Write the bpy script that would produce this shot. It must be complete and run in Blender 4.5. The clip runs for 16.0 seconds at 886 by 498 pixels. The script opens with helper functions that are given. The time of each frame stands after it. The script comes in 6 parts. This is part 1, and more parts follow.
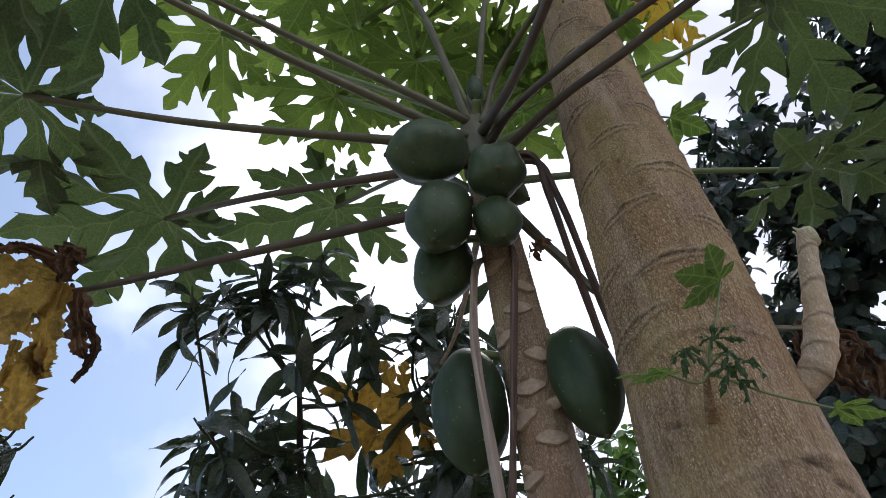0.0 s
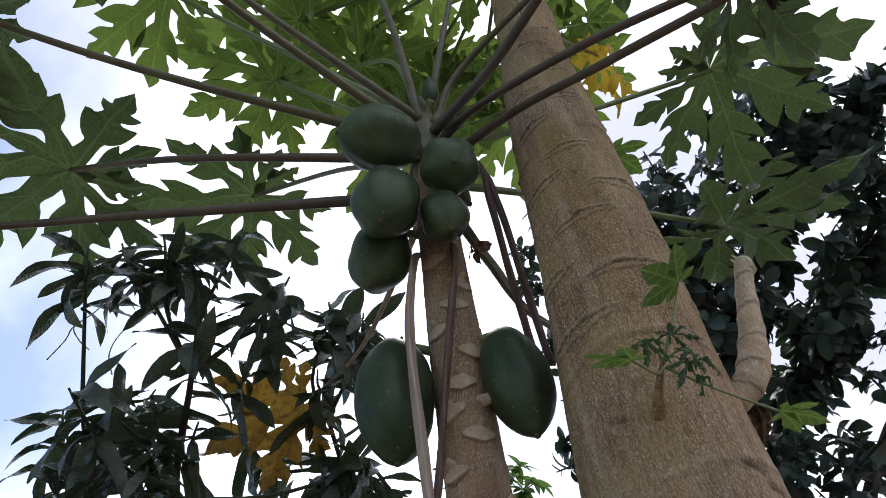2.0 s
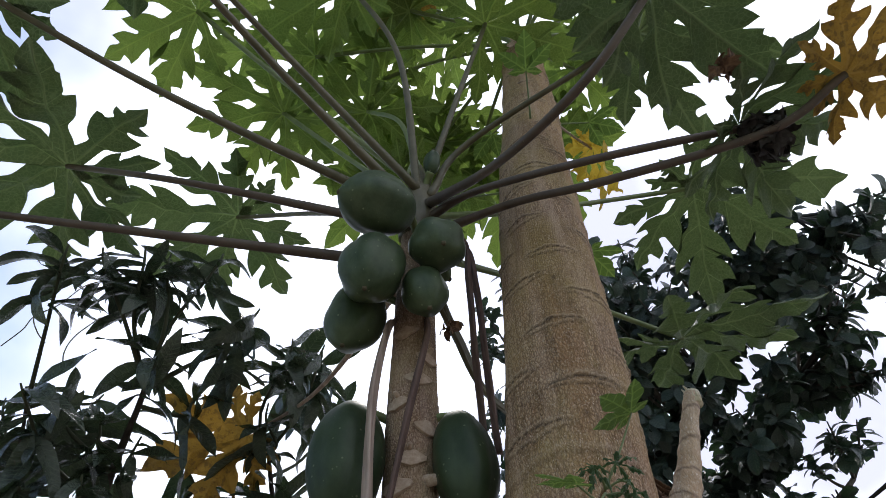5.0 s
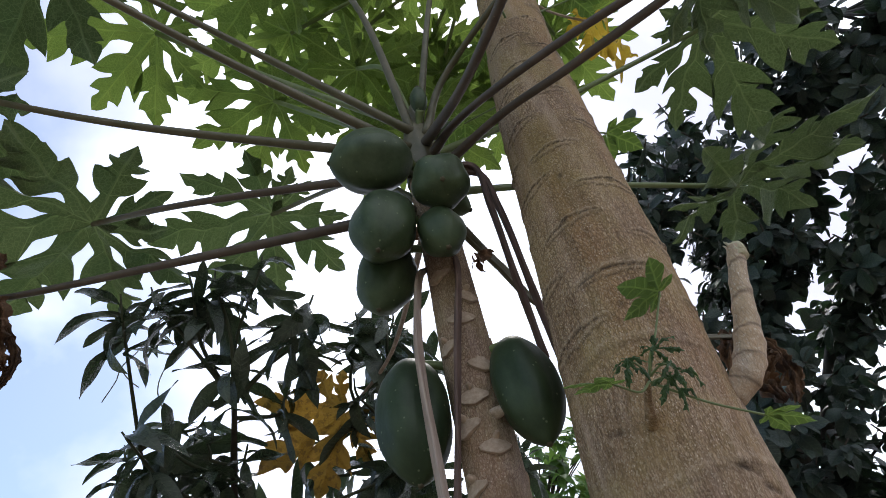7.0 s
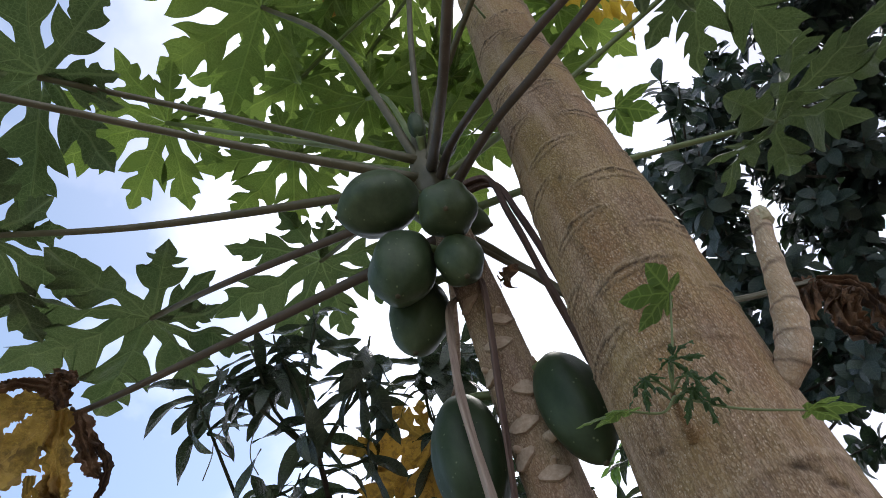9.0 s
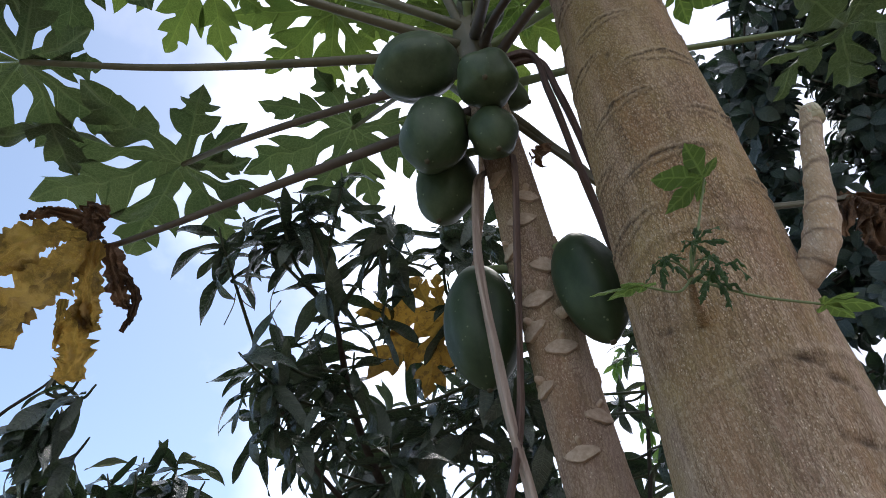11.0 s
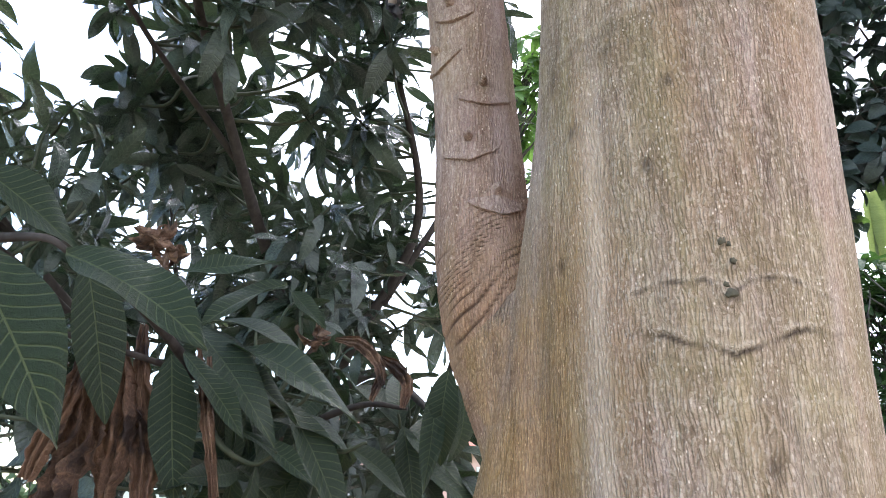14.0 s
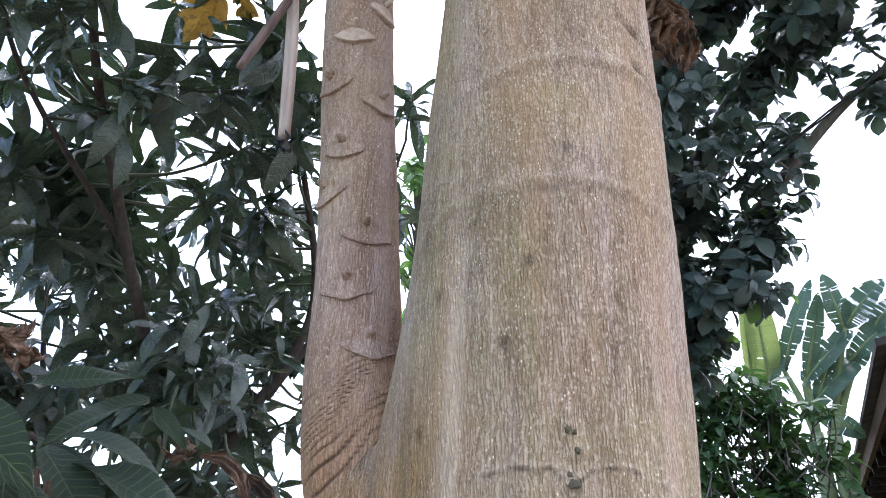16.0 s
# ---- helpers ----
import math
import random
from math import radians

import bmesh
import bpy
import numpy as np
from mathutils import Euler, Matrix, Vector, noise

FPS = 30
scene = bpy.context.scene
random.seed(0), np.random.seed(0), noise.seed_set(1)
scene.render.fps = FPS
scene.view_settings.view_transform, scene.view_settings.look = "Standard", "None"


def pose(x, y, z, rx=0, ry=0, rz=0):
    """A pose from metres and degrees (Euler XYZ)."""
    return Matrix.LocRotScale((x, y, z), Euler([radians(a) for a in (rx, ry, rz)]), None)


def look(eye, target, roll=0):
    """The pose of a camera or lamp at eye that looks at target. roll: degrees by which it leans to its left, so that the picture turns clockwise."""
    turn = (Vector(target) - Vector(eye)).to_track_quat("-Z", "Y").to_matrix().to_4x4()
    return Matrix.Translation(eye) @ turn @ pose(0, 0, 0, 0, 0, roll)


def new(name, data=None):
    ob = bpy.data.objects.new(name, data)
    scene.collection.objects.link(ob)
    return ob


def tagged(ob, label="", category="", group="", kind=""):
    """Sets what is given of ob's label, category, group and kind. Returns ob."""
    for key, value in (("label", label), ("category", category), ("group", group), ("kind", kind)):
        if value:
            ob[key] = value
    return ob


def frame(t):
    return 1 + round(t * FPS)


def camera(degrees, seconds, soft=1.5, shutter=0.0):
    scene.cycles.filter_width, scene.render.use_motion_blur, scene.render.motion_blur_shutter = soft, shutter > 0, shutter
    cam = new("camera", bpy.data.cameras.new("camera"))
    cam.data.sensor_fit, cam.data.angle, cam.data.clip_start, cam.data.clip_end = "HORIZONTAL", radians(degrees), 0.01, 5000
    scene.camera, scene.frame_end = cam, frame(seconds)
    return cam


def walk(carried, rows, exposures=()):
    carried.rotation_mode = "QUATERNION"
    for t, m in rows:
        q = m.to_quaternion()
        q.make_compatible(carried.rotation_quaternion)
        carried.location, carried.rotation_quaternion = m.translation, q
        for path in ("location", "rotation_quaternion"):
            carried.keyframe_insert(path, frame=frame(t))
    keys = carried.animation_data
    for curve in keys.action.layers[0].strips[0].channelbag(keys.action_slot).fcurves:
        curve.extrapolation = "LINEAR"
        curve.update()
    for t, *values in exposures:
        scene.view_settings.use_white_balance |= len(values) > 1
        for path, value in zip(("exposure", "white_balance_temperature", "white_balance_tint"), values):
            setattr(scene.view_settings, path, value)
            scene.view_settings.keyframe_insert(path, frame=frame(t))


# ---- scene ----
cam = camera(66.2, 16.0, soft=0.75)
PATH = [
    (0, (0.018, 0.028, 1.579), (0.105, 1.316, 3.107), -5.9),
    (0.5, (0.004, 0.046, 1.575), (0.075, 1.357, 3.083), -4.5),
    (1, (-0.011, 0.073, 1.57), (0.085, 1.36, 3.097), -4.1),
    (1.5, (-0.02, 0.107, 1.567), (0.264, 1.343, 3.114), -8.9),
    (2, (-0.066, 0.116, 1.555), (0.343, 1.283, 3.128), -9.3),
    (2.5, (-0.099, 0.106, 1.542), (0.362, 1.204, 3.149), -8.1),
    (3, (-0.129, 0.084, 1.532), (0.382, 1.112, 3.17), -5.9),
    (3.2, (-0.143, 0.074, 1.537), (0.392, 1.083, 3.18), -5.4),
    (5.3, (-0.113, 0.037, 1.558), (0.371, 1.113, 3.173), -2.5),
    (5.5, (-0.108, 0.04, 1.556), (0.376, 1.131, 3.161), -2.9),
    (6, (-0.082, 0.041, 1.561), (0.378, 1.166, 3.148), -4.2),
    (6.5, (-0.048, 0.036, 1.569), (0.33, 1.216, 3.139), -7.2),
    (7, (-0.002, 0.022, 1.58), (0.284, 1.288, 3.102), -12.1),
    (7.5, (0.05, 0.013, 1.593), (0.276, 1.3, 3.108), -18.0),
    (8, (0.078, 0.012, 1.605), (0.193, 1.299, 3.131), -19.3),
    (8.2, (0.09, 0.01, 1.61), (0.168, 1.287, 3.148), -19.1),
    (10.3, (0.131, -0.027, 1.633), (0.045, 1.235, 3.181), -12.0),
    (10.5, (0.123, -0.026, 1.627), (-0.017, 1.271, 3.142), -9.7),
    (11, (0.112, 0.017, 1.605), (0.0, 1.504, 2.938), -6.9),
    (11.5, (0.094, 0.071, 1.568), (0.043, 1.701, 2.727), -3.7),
    (12, (0.088, 0.109, 1.514), (0.072, 1.844, 2.51), -1.4),
    (12.5, (0.085, 0.127, 1.475), (0.113, 1.928, 2.344), -0.4),
    (13, (0.073, 0.164, 1.418), (0.162, 2.013, 2.176), 0.6),
    (13.5, (0.072, 0.222, 1.349), (0.206, 2.116, 1.977), 1.1),
    (14, (0.078, 0.264, 1.317), (0.398, 2.121, 1.988), -0.1),
    (14.5, (0.081, 0.267, 1.295), (0.64, 2.04, 2.033), 0.5),
    (15, (0.087, 0.262, 1.3), (0.727, 1.987, 2.084), 0.2),
    (15.5, (0.099, 0.248, 1.346), (0.682, 1.978, 2.162), -1.4),
    (16, (0.102, 0.232, 1.377), (0.666, 1.935, 2.262), 0.8),
]
walk(cam, [(t, look(eye, target, roll)) for t, eye, target, roll in PATH],
     exposures=((0.0, -0.54, 6400, 10), (5.5, -0.48, 6400, 10), (7.0, -0.41, 6450, 10), (8.2, -0.42, 6450, 10), (10.4, -0.34, 6400, 10), (11.0, -0.42, 6350, 10), (12.0, -0.38, 6400, 10), (12.6, -0.18, 6450, 10), (13.4, 0.50, 6500, 11), (14.2, 1.06, 6120, 11), (15.0, 1.07, 5950, 11), (16.0, 0.90, 5880, 11)))

# ---------------- world, sun ----------------
world = bpy.data.worlds.new("world")
scene.world = world
world.use_nodes = True
wn, wl = world.node_tree.nodes, world.node_tree.links
wn.clear()
SUN_EL, SUN_AZ = 62.0, 25.0          # degrees; azimuth from +y towards +x
w_out = wn.new("ShaderNodeOutputWorld")
w_bg = wn.new("ShaderNodeBackground")
w_sky = wn.new("ShaderNodeTexSky")
w_sky.sky_type = "NISHITA"
w_sky.sun_disc = False
w_sky.sun_elevation, w_sky.sun_rotation = radians(SUN_EL), radians(SUN_AZ)
w_co = wn.new("ShaderNodeTexCoord")
w_sep = wn.new("ShaderNodeSeparateXYZ")
wl.new(w_co.outputs["Generated"], w_sep.inputs[0])
w_noise = wn.new("ShaderNodeTexNoise")
w_noise.inputs["Scale"].default_value = 2.3
w_noise.inputs["Detail"].default_value = 7.0
w_noise.inputs["Roughness"].default_value = 0.52
wl.new(w_co.outputs["Generated"], w_noise.inputs["Vector"])
w_add = wn.new("ShaderNodeMath")
w_add.operation = "MULTIPLY_ADD"
w_add.inputs[1].default_value = 0.46
wl.new(w_sep.outputs["X"], w_add.inputs[0])
wl.new(w_noise.outputs["Fac"], w_add.inputs[2])
w_ramp = wn.new("ShaderNodeValToRGB")
w_ramp.color_ramp.elements[0].position = 0.31
w_ramp.color_ramp.elements[1].position = 0.57
wl.new(w_add.outputs[0], w_ramp.inputs[0])
w_scale = wn.new("ShaderNodeVectorMath")
w_scale.operation = "MULTIPLY"
w_scale.inputs[1].default_value = (0.365, 0.345, 0.315)
wl.new(w_sky.outputs[0], w_scale.inputs[0])
w_mix = wn.new("ShaderNodeMixRGB")
w_thick = wn.new("ShaderNodeTexNoise")
w_thick.inputs["Scale"].default_value = 3.1
w_thick.inputs["Detail"].default_value = 5.0
wl.new(w_co.outputs["Generated"], w_thick.inputs["Vector"])
w_cloud = wn.new("ShaderNodeValToRGB")
for w_el, w_pos, w_col in zip(w_cloud.color_ramp.elements, (0.36, 0.58), ((0.56, 0.555, 0.62, 1), (1.0, 1.0, 1.0, 1))):
    w_el.position, w_el.color = w_pos, w_col
wl.new(w_thick.outputs["Fac"], w_cloud.inputs[0])
w_lit = wn.new("ShaderNodeMixRGB")
w_lit.blend_type = "MULTIPLY"
w_lit.inputs[0].default_value = 1.0
w_lit.inputs[1].default_value = (2.25, 2.33, 2.62, 1)
wl.new(w_cloud.outputs[0], w_lit.inputs[2])
wl.new(w_lit.outputs[0], w_mix.inputs[2])
wl.new(w_ramp.outputs[0], w_mix.inputs[0])
wl.new(w_scale.outputs[0], w_mix.inputs[1])
wl.new(w_mix.outputs[0], w_bg.inputs[0])
w_bg.inputs[1].default_value = 1.0
wl.new(w_bg.outputs[0], w_out.inputs[0])

sun_data = bpy.data.lights.new("sun", "SUN")
sun_data.energy, sun_data.angle, sun_data.color = 1.3, radians(14), (1.0, 0.96, 0.90)
sun = new("sun", sun_data)
sun_way = Vector((math.sin(radians(SUN_AZ)) * math.cos(radians(SUN_EL)), math.cos(radians(SUN_AZ)) * math.cos(radians(SUN_EL)), math.sin(radians(SUN_EL))))
sun.matrix_world = look(tuple(sun_way * 30), (0, 0, 0))

# ---------------- materials ----------------


def material(name):
    m = bpy.data.materials.new(name)
    m.use_nodes = True
    return m, m.node_tree.nodes, m.node_tree.links, m.node_tree.nodes["Principled BSDF"]


def coords(n, l, kind="Object", scale=(1, 1, 1)):
    tc, mp = n.new("ShaderNodeTexCoord"), n.new("ShaderNodeMapping")
    mp.inputs["Scale"].default_value = scale
    l.new(tc.outputs[kind], mp.inputs[0])
    return mp.outputs[0]


def noise_fac(n, l, vec, scale, detail=5.0, rough=0.55, distort=0.0):
    t = n.new("ShaderNodeTexNoise")
    for k, v in (("Scale", scale), ("Detail", detail), ("Roughness", rough), ("Distortion", distort)):
        t.inputs[k].default_value = v
    l.new(vec, t.inputs["Vector"])
    return t.outputs["Fac"]


def ramp(n, l, fac, stops):
    r = n.new("ShaderNodeValToRGB")
    e = r.color_ramp.elements
    while len(e) < len(stops):
        e.new(0.5)
    for el, (p, c) in zip(e, stops):
        el.position, el.color = p, (*c, 1)
    l.new(fac, r.inputs[0])
    return r.outputs[0]


def mix(n, l, fac, a, b, mode="MIX"):
    m = n.new("ShaderNodeMixRGB")
    m.blend_type = mode
    for k, v in ((0, fac), (1, a), (2, b)):
        if isinstance(v, (int, float)):
            m.inputs[k].default_value = v
        elif isinstance(v, tuple):
            m.inputs[k].default_value = (*v, 1)
        else:
            l.new(v, m.inputs[k])
    return m.outputs[0]


def calc(n, l, op, a, b=0.0, c=0.0):
    m = n.new("ShaderNodeMath")
    m.operation = op
    for k, v in enumerate((a, b, c)):
        if isinstance(v, (int, float)):
            m.inputs[k].default_value = v
        else:
            l.new(v, m.inputs[k])
    return m.outputs[0]


def bump(n, l, bsdf, height, strength, dist):
    b = n.new("ShaderNodeBump")
    b.inputs["Strength"].default_value, b.inputs["Distance"].default_value = strength, dist
    l.new(height, b.inputs["Height"])
    l.new(b.outputs[0], bsdf.inputs["Normal"])


def bark(name, dark, mid, light, moss, wrinkle, dots, grain, ring_tint, depth=0.0016, warm=(1.09, 0.95, 0.79)):
    """Wrinkled papaya bark: a fine upright net of ridges, pale pores, green film, tinted scars."""
    m, n, l, b = material(name)
    bent = n.new("ShaderNodeMixRGB")
    bent.blend_type = "LINEAR_LIGHT"
    bent.inputs[0].default_value = 0.0028
    wob = n.new("ShaderNodeTexNoise")
    wob.inputs["Scale"].default_value = 45.0
    l.new(coords(n, l), wob.inputs["Vector"])
    l.new(coords(n, l), bent.inputs[1])
    l.new(wob.outputs["Color"], bent.inputs[2])
    mp = n.new("ShaderNodeMapping")
    mp.inputs["Scale"].default_value = (1, 1, 0.15)
    l.new(bent.outputs[0], mp.inputs[0])
    cell = n.new("ShaderNodeTexVoronoi")
    cell.feature = "DISTANCE_TO_EDGE"
    cell.inputs["Scale"].default_value = wrinkle * 1.25
    l.new(mp.outputs[0], cell.inputs["Vector"])
    ridge = ramp(n, l, cell.outputs["Distance"], ((0.0, (0, 0, 0)), (0.26, (1, 1, 1))))
    mp2 = n.new("ShaderNodeMapping")
    mp2.inputs["Scale"].default_value = (1, 1, 0.42)
    l.new(bent.outputs[0], mp2.inputs[0])
    cell2 = n.new("ShaderNodeTexVoronoi")
    cell2.feature = "DISTANCE_TO_EDGE"
    cell2.inputs["Scale"].default_value = wrinkle * 0.9
    l.new(mp2.outputs[0], cell2.inputs["Vector"])
    ridge2 = ramp(n, l, cell2.outputs["Distance"], ((0.0, (0, 0, 0)), (0.24, (1, 1, 1))))
    tall = n.new("ShaderNodeSeparateXYZ")
    l.new(coords(n, l), tall.inputs[0])
    high = ramp(n, l, calc(n, l, "MULTIPLY", tall.outputs["Z"], 0.25), ((0.42, (0, 0, 0)), (0.54, (1, 1, 1))))
    ridge = mix(n, l, high, ridge, ridge2)
    w = noise_fac(n, l, mp.outputs[0], wrinkle * 0.8, 4.0, 0.65)
    speck = noise_fac(n, l, coords(n, l), wrinkle * 2.4, 3.0, 0.7)
    big = noise_fac(n, l, coords(n, l), 7.0, 5.0, 0.6)
    patch = noise_fac(n, l, coords(n, l, "Object", (1, 1, 0.4)), 16.0, 5.0, 0.65)
    col = ramp(n, l, w, ((0.32, dark), (0.47, mid), (0.76, light)))
    col = mix(n, l, calc(n, l, "MULTIPLY", calc(n, l, "SUBTRACT", 1.0, ridge), calc(n, l, "MULTIPLY_ADD", high, 0.34, 0.56)), col, dark)
    col = mix(n, l, ramp(n, l, speck, ((0.56, (0, 0, 0)), (0.70, (0.60, 0.60, 0.60)))), col, light)
    col = mix(n, l, ramp(n, l, speck, ((0.32, (0.70, 0.70, 0.70)), (0.44, (0, 0, 0)))), col, dark)
    col = mix(n, l, ramp(n, l, big, ((0.43, (0, 0, 0)), (0.66, (0.62, 0.62, 0.62)))), col, moss)
    col = mix(n, l, ramp(n, l, patch, ((0.36, (0.5, 0.5, 0.5)), (0.55, (0, 0, 0)))), col, mid, "MULTIPLY")
    streak = noise_fac(n, l, coords(n, l, "Object", (1, 1, 0.09)), 34.0, 4.0, 0.6)
    col = mix(n, l, ramp(n, l, streak, ((0.52, (0, 0, 0)), (0.68, (0.26, 0.26, 0.26)))), col, (light[0], light[1] * 0.97, light[2] * 1.14))
    col = mix(n, l, ramp(n, l, streak, ((0.34, (0.30, 0.30, 0.30)), (0.46, (0, 0, 0)))), col, moss)
    band = noise_fac(n, l, coords(n, l, "Object", (1, 1, 0.10)), 15.0, 3.0, 0.5)
    col = mix(n, l, ramp(n, l, band, ((0.55, (0, 0, 0)), (0.70, (0.42, 0.42, 0.42)))), col, (mid[0] * 1.02, mid[1] * 0.82, mid[2] * 0.62))
    col = mix(n, l, ramp(n, l, band, ((0.32, (0.40, 0.40, 0.40)), (0.44, (0, 0, 0)))), col, (light[0] * 0.88, light[1] * 0.90, light[2] * 1.05))
    age = calc(n, l, "ADD", calc(n, l, "MULTIPLY", tall.outputs["Z"], 1.6), calc(n, l, "MULTIPLY", big, 0.8))
    col = mix(n, l, 1.0, col, ramp(n, l, calc(n, l, "MULTIPLY", age, 0.2), ((0.62, (1.02, 0.965, 0.975)), (0.76, warm))), "MULTIPLY")
    scale_ = n.new("ShaderNodeTexVoronoi")
    scale_.inputs["Scale"].default_value = wrinkle * 2.3
    sq = n.new("ShaderNodeMapping")
    sq.inputs["Scale"].default_value = (1, 1, 0.55)
    l.new(bent.outputs[0], sq.inputs[0])
    l.new(sq.outputs[0], scale_.inputs["Vector"])
    one = n.new("ShaderNodeSeparateColor")
    l.new(scale_.outputs["Color"], one.inputs[0])
    col = mix(n, l, ramp(n, l, one.outputs[0], ((0.05, (0.34, 0.34, 0.34)), (0.34, (0, 0, 0)))), col, dark)
    col = mix(n, l, ramp(n, l, one.outputs[0], ((0.72, (0, 0, 0)), (0.98, (0.36, 0.36, 0.36)))), col, light)
    v = n.new("ShaderNodeTexVoronoi")
    v.inputs["Scale"].default_value = dots
    v.inputs["Randomness"].default_value = 1.0
    l.new(coords(n, l, "Object", (1, 1, 0.6)), v.inputs["Vector"])
    pore = ramp(n, l, v.outputs["Distance"], ((0.12, (0.85, 0.85, 0.85)), (0.24, (0, 0, 0))))
    pick = noise_fac(n, l, coords(n, l), 38.0, 4.0)
    pore = calc(n, l, "MULTIPLY", pore, ramp(n, l, pick, ((0.46, (0, 0, 0)), (0.60, (1, 1, 1)))))
    col = mix(n, l, pore, col, tuple(min(0.8, c * 1.25) for c in light))
    at = n.new("ShaderNodeAttribute")
    at.attribute_name = "scar"
    col = mix(n, l, at.outputs["Fac"], col, ring_tint)
    damp = n.new("ShaderNodeAttribute")
    damp.attribute_name = "damp"
    col = mix(n, l, calc(n, l, "MULTIPLY", damp.outputs["Fac"], ramp(n, l, patch, ((0.34, (0.35, 0.35, 0.35)), (0.58, (0.95, 0.95, 0.95))))), col, (0.88, 0.68, 0.42), "MULTIPLY")
    old = n.new("ShaderNodeAttribute")
    old.attribute_name = "healed"
    col = mix(n, l, old.outputs["Fac"], col, tuple(min(0.8, c * 1.12) for c in light))
    l.new(col, b.inputs["Base Color"])
    b.inputs["Roughness"].default_value = 0.8
    b.inputs["Specular IOR Level"].default_value = 0.3
    h = calc(n, l, "ADD", calc(n, l, "MULTIPLY", ridge, 0.8), calc(n, l, "ADD", calc(n, l, "MULTIPLY", w, 0.7), calc(n, l, "ADD", calc(n, l, "MULTIPLY", speck, 0.6), calc(n, l, "MULTIPLY", one.outputs[0], 0.35))))
    bump(n, l, b, h, 1.0, depth)
    return m


def leafy(name, dark, light, vein, trans, share, rough, vein_count, mid_width, spot=None, vein_strength=0.75, gloss=0.5, thin=1.0, net_scale=120.0, net_share=0.25):
    """A leaf by its UV: x along the midrib (secondary veins at even steps), y away from it."""
    m, n, l, b = material(name)
    uv = n.new("ShaderNodeSeparateXYZ")
    l.new(coords(n, l, "UV"), uv.inputs[0])
    info = n.new("ShaderNodeObjectInfo")
    geo = n.new("ShaderNodeNewGeometry")
    rnd = calc(n, l, "FRACT", calc(n, l, "ADD", info.outputs["Random"], geo.outputs["Random Per Island"]))
    blot = noise_fac(n, l, coords(n, l), 26.0, 4.0, 0.6)
    col = mix(n, l, calc(n, l, "MULTIPLY", rnd, 0.6), dark, light)
    col = mix(n, l, ramp(n, l, blot, ((0.42, (0, 0, 0)), (0.68, (0.6, 0.6, 0.6)))), col, light)
    tiny = noise_fac(n, l, coords(n, l), 150.0, 3.0, 0.7)
    col = mix(n, l, ramp(n, l, tiny, ((0.50, (0, 0, 0)), (0.66, (0.6, 0.6, 0.6)))), col, tuple(min(1.0, c * 1.35) for c in light))
    fr = calc(n, l, "FRACT", calc(n, l, "MULTIPLY", uv.outputs["X"], vein_count))
    side = calc(n, l, "ABSOLUTE", calc(n, l, "SUBTRACT", fr, 0.5))
    side = ramp(n, l, side, ((0.03 * thin, (0.8, 0.8, 0.8)), (0.11 * thin, (0, 0, 0))))
    ay = calc(n, l, "ABSOLUTE", uv.outputs["Y"])
    rib = ramp(n, l, ay, ((mid_width * 0.5, (1, 1, 1)), (mid_width, (0, 0, 0))))
    fine = n.new("ShaderNodeTexVoronoi")
    fine.feature = "DISTANCE_TO_EDGE"
    fine.inputs["Scale"].default_value = net_scale
    l.new(coords(n, l), fine.inputs["Vector"])
    net = ramp(n, l, fine.outputs["Distance"], ((0.02, (net_share, net_share, net_share)), (0.10, (0, 0, 0))))
    veins = calc(n, l, "MULTIPLY", calc(n, l, "MINIMUM", calc(n, l, "ADD", calc(n, l, "ADD", side, rib), net), 1.0), vein_strength)
    col = mix(n, l, veins, col, vein)
    if spot:
        s = noise_fac(n, l, coords(n, l), 14.0, 5.0, 0.65)
        col = mix(n, l, ramp(n, l, s, ((0.50, (0, 0, 0)), (0.60, (1, 1, 1)))), col, spot)
    l.new(col, b.inputs["Base Color"])
    b.inputs["Roughness"].default_value = rough
    b.inputs["Specular IOR Level"].default_value = gloss
    bump(n, l, b, calc(n, l, "SUBTRACT", calc(n, l, "ADD", blot, calc(n, l, "MULTIPLY", tiny, 0.5)), veins), 0.7, 0.006)
    tr = n.new("ShaderNodeBsdfTranslucent")
    l.new(mix(n, l, 1.0, mix(n, l, 0.5, trans, mix(n, l, veins, col, tuple(min(1.0, c * 1.6) for c in trans))), (1, 1, 1), "MULTIPLY"), tr.inputs[0])
    ms = n.new("ShaderNodeMixShader")
    ms.inputs[0].default_value = share
    l.new(b.outputs[0], ms.inputs[1])
    l.new(tr.outputs[0], ms.inputs[2])
    l.new(ms.outputs[0], n["Material Output"].inputs[0])
    return m


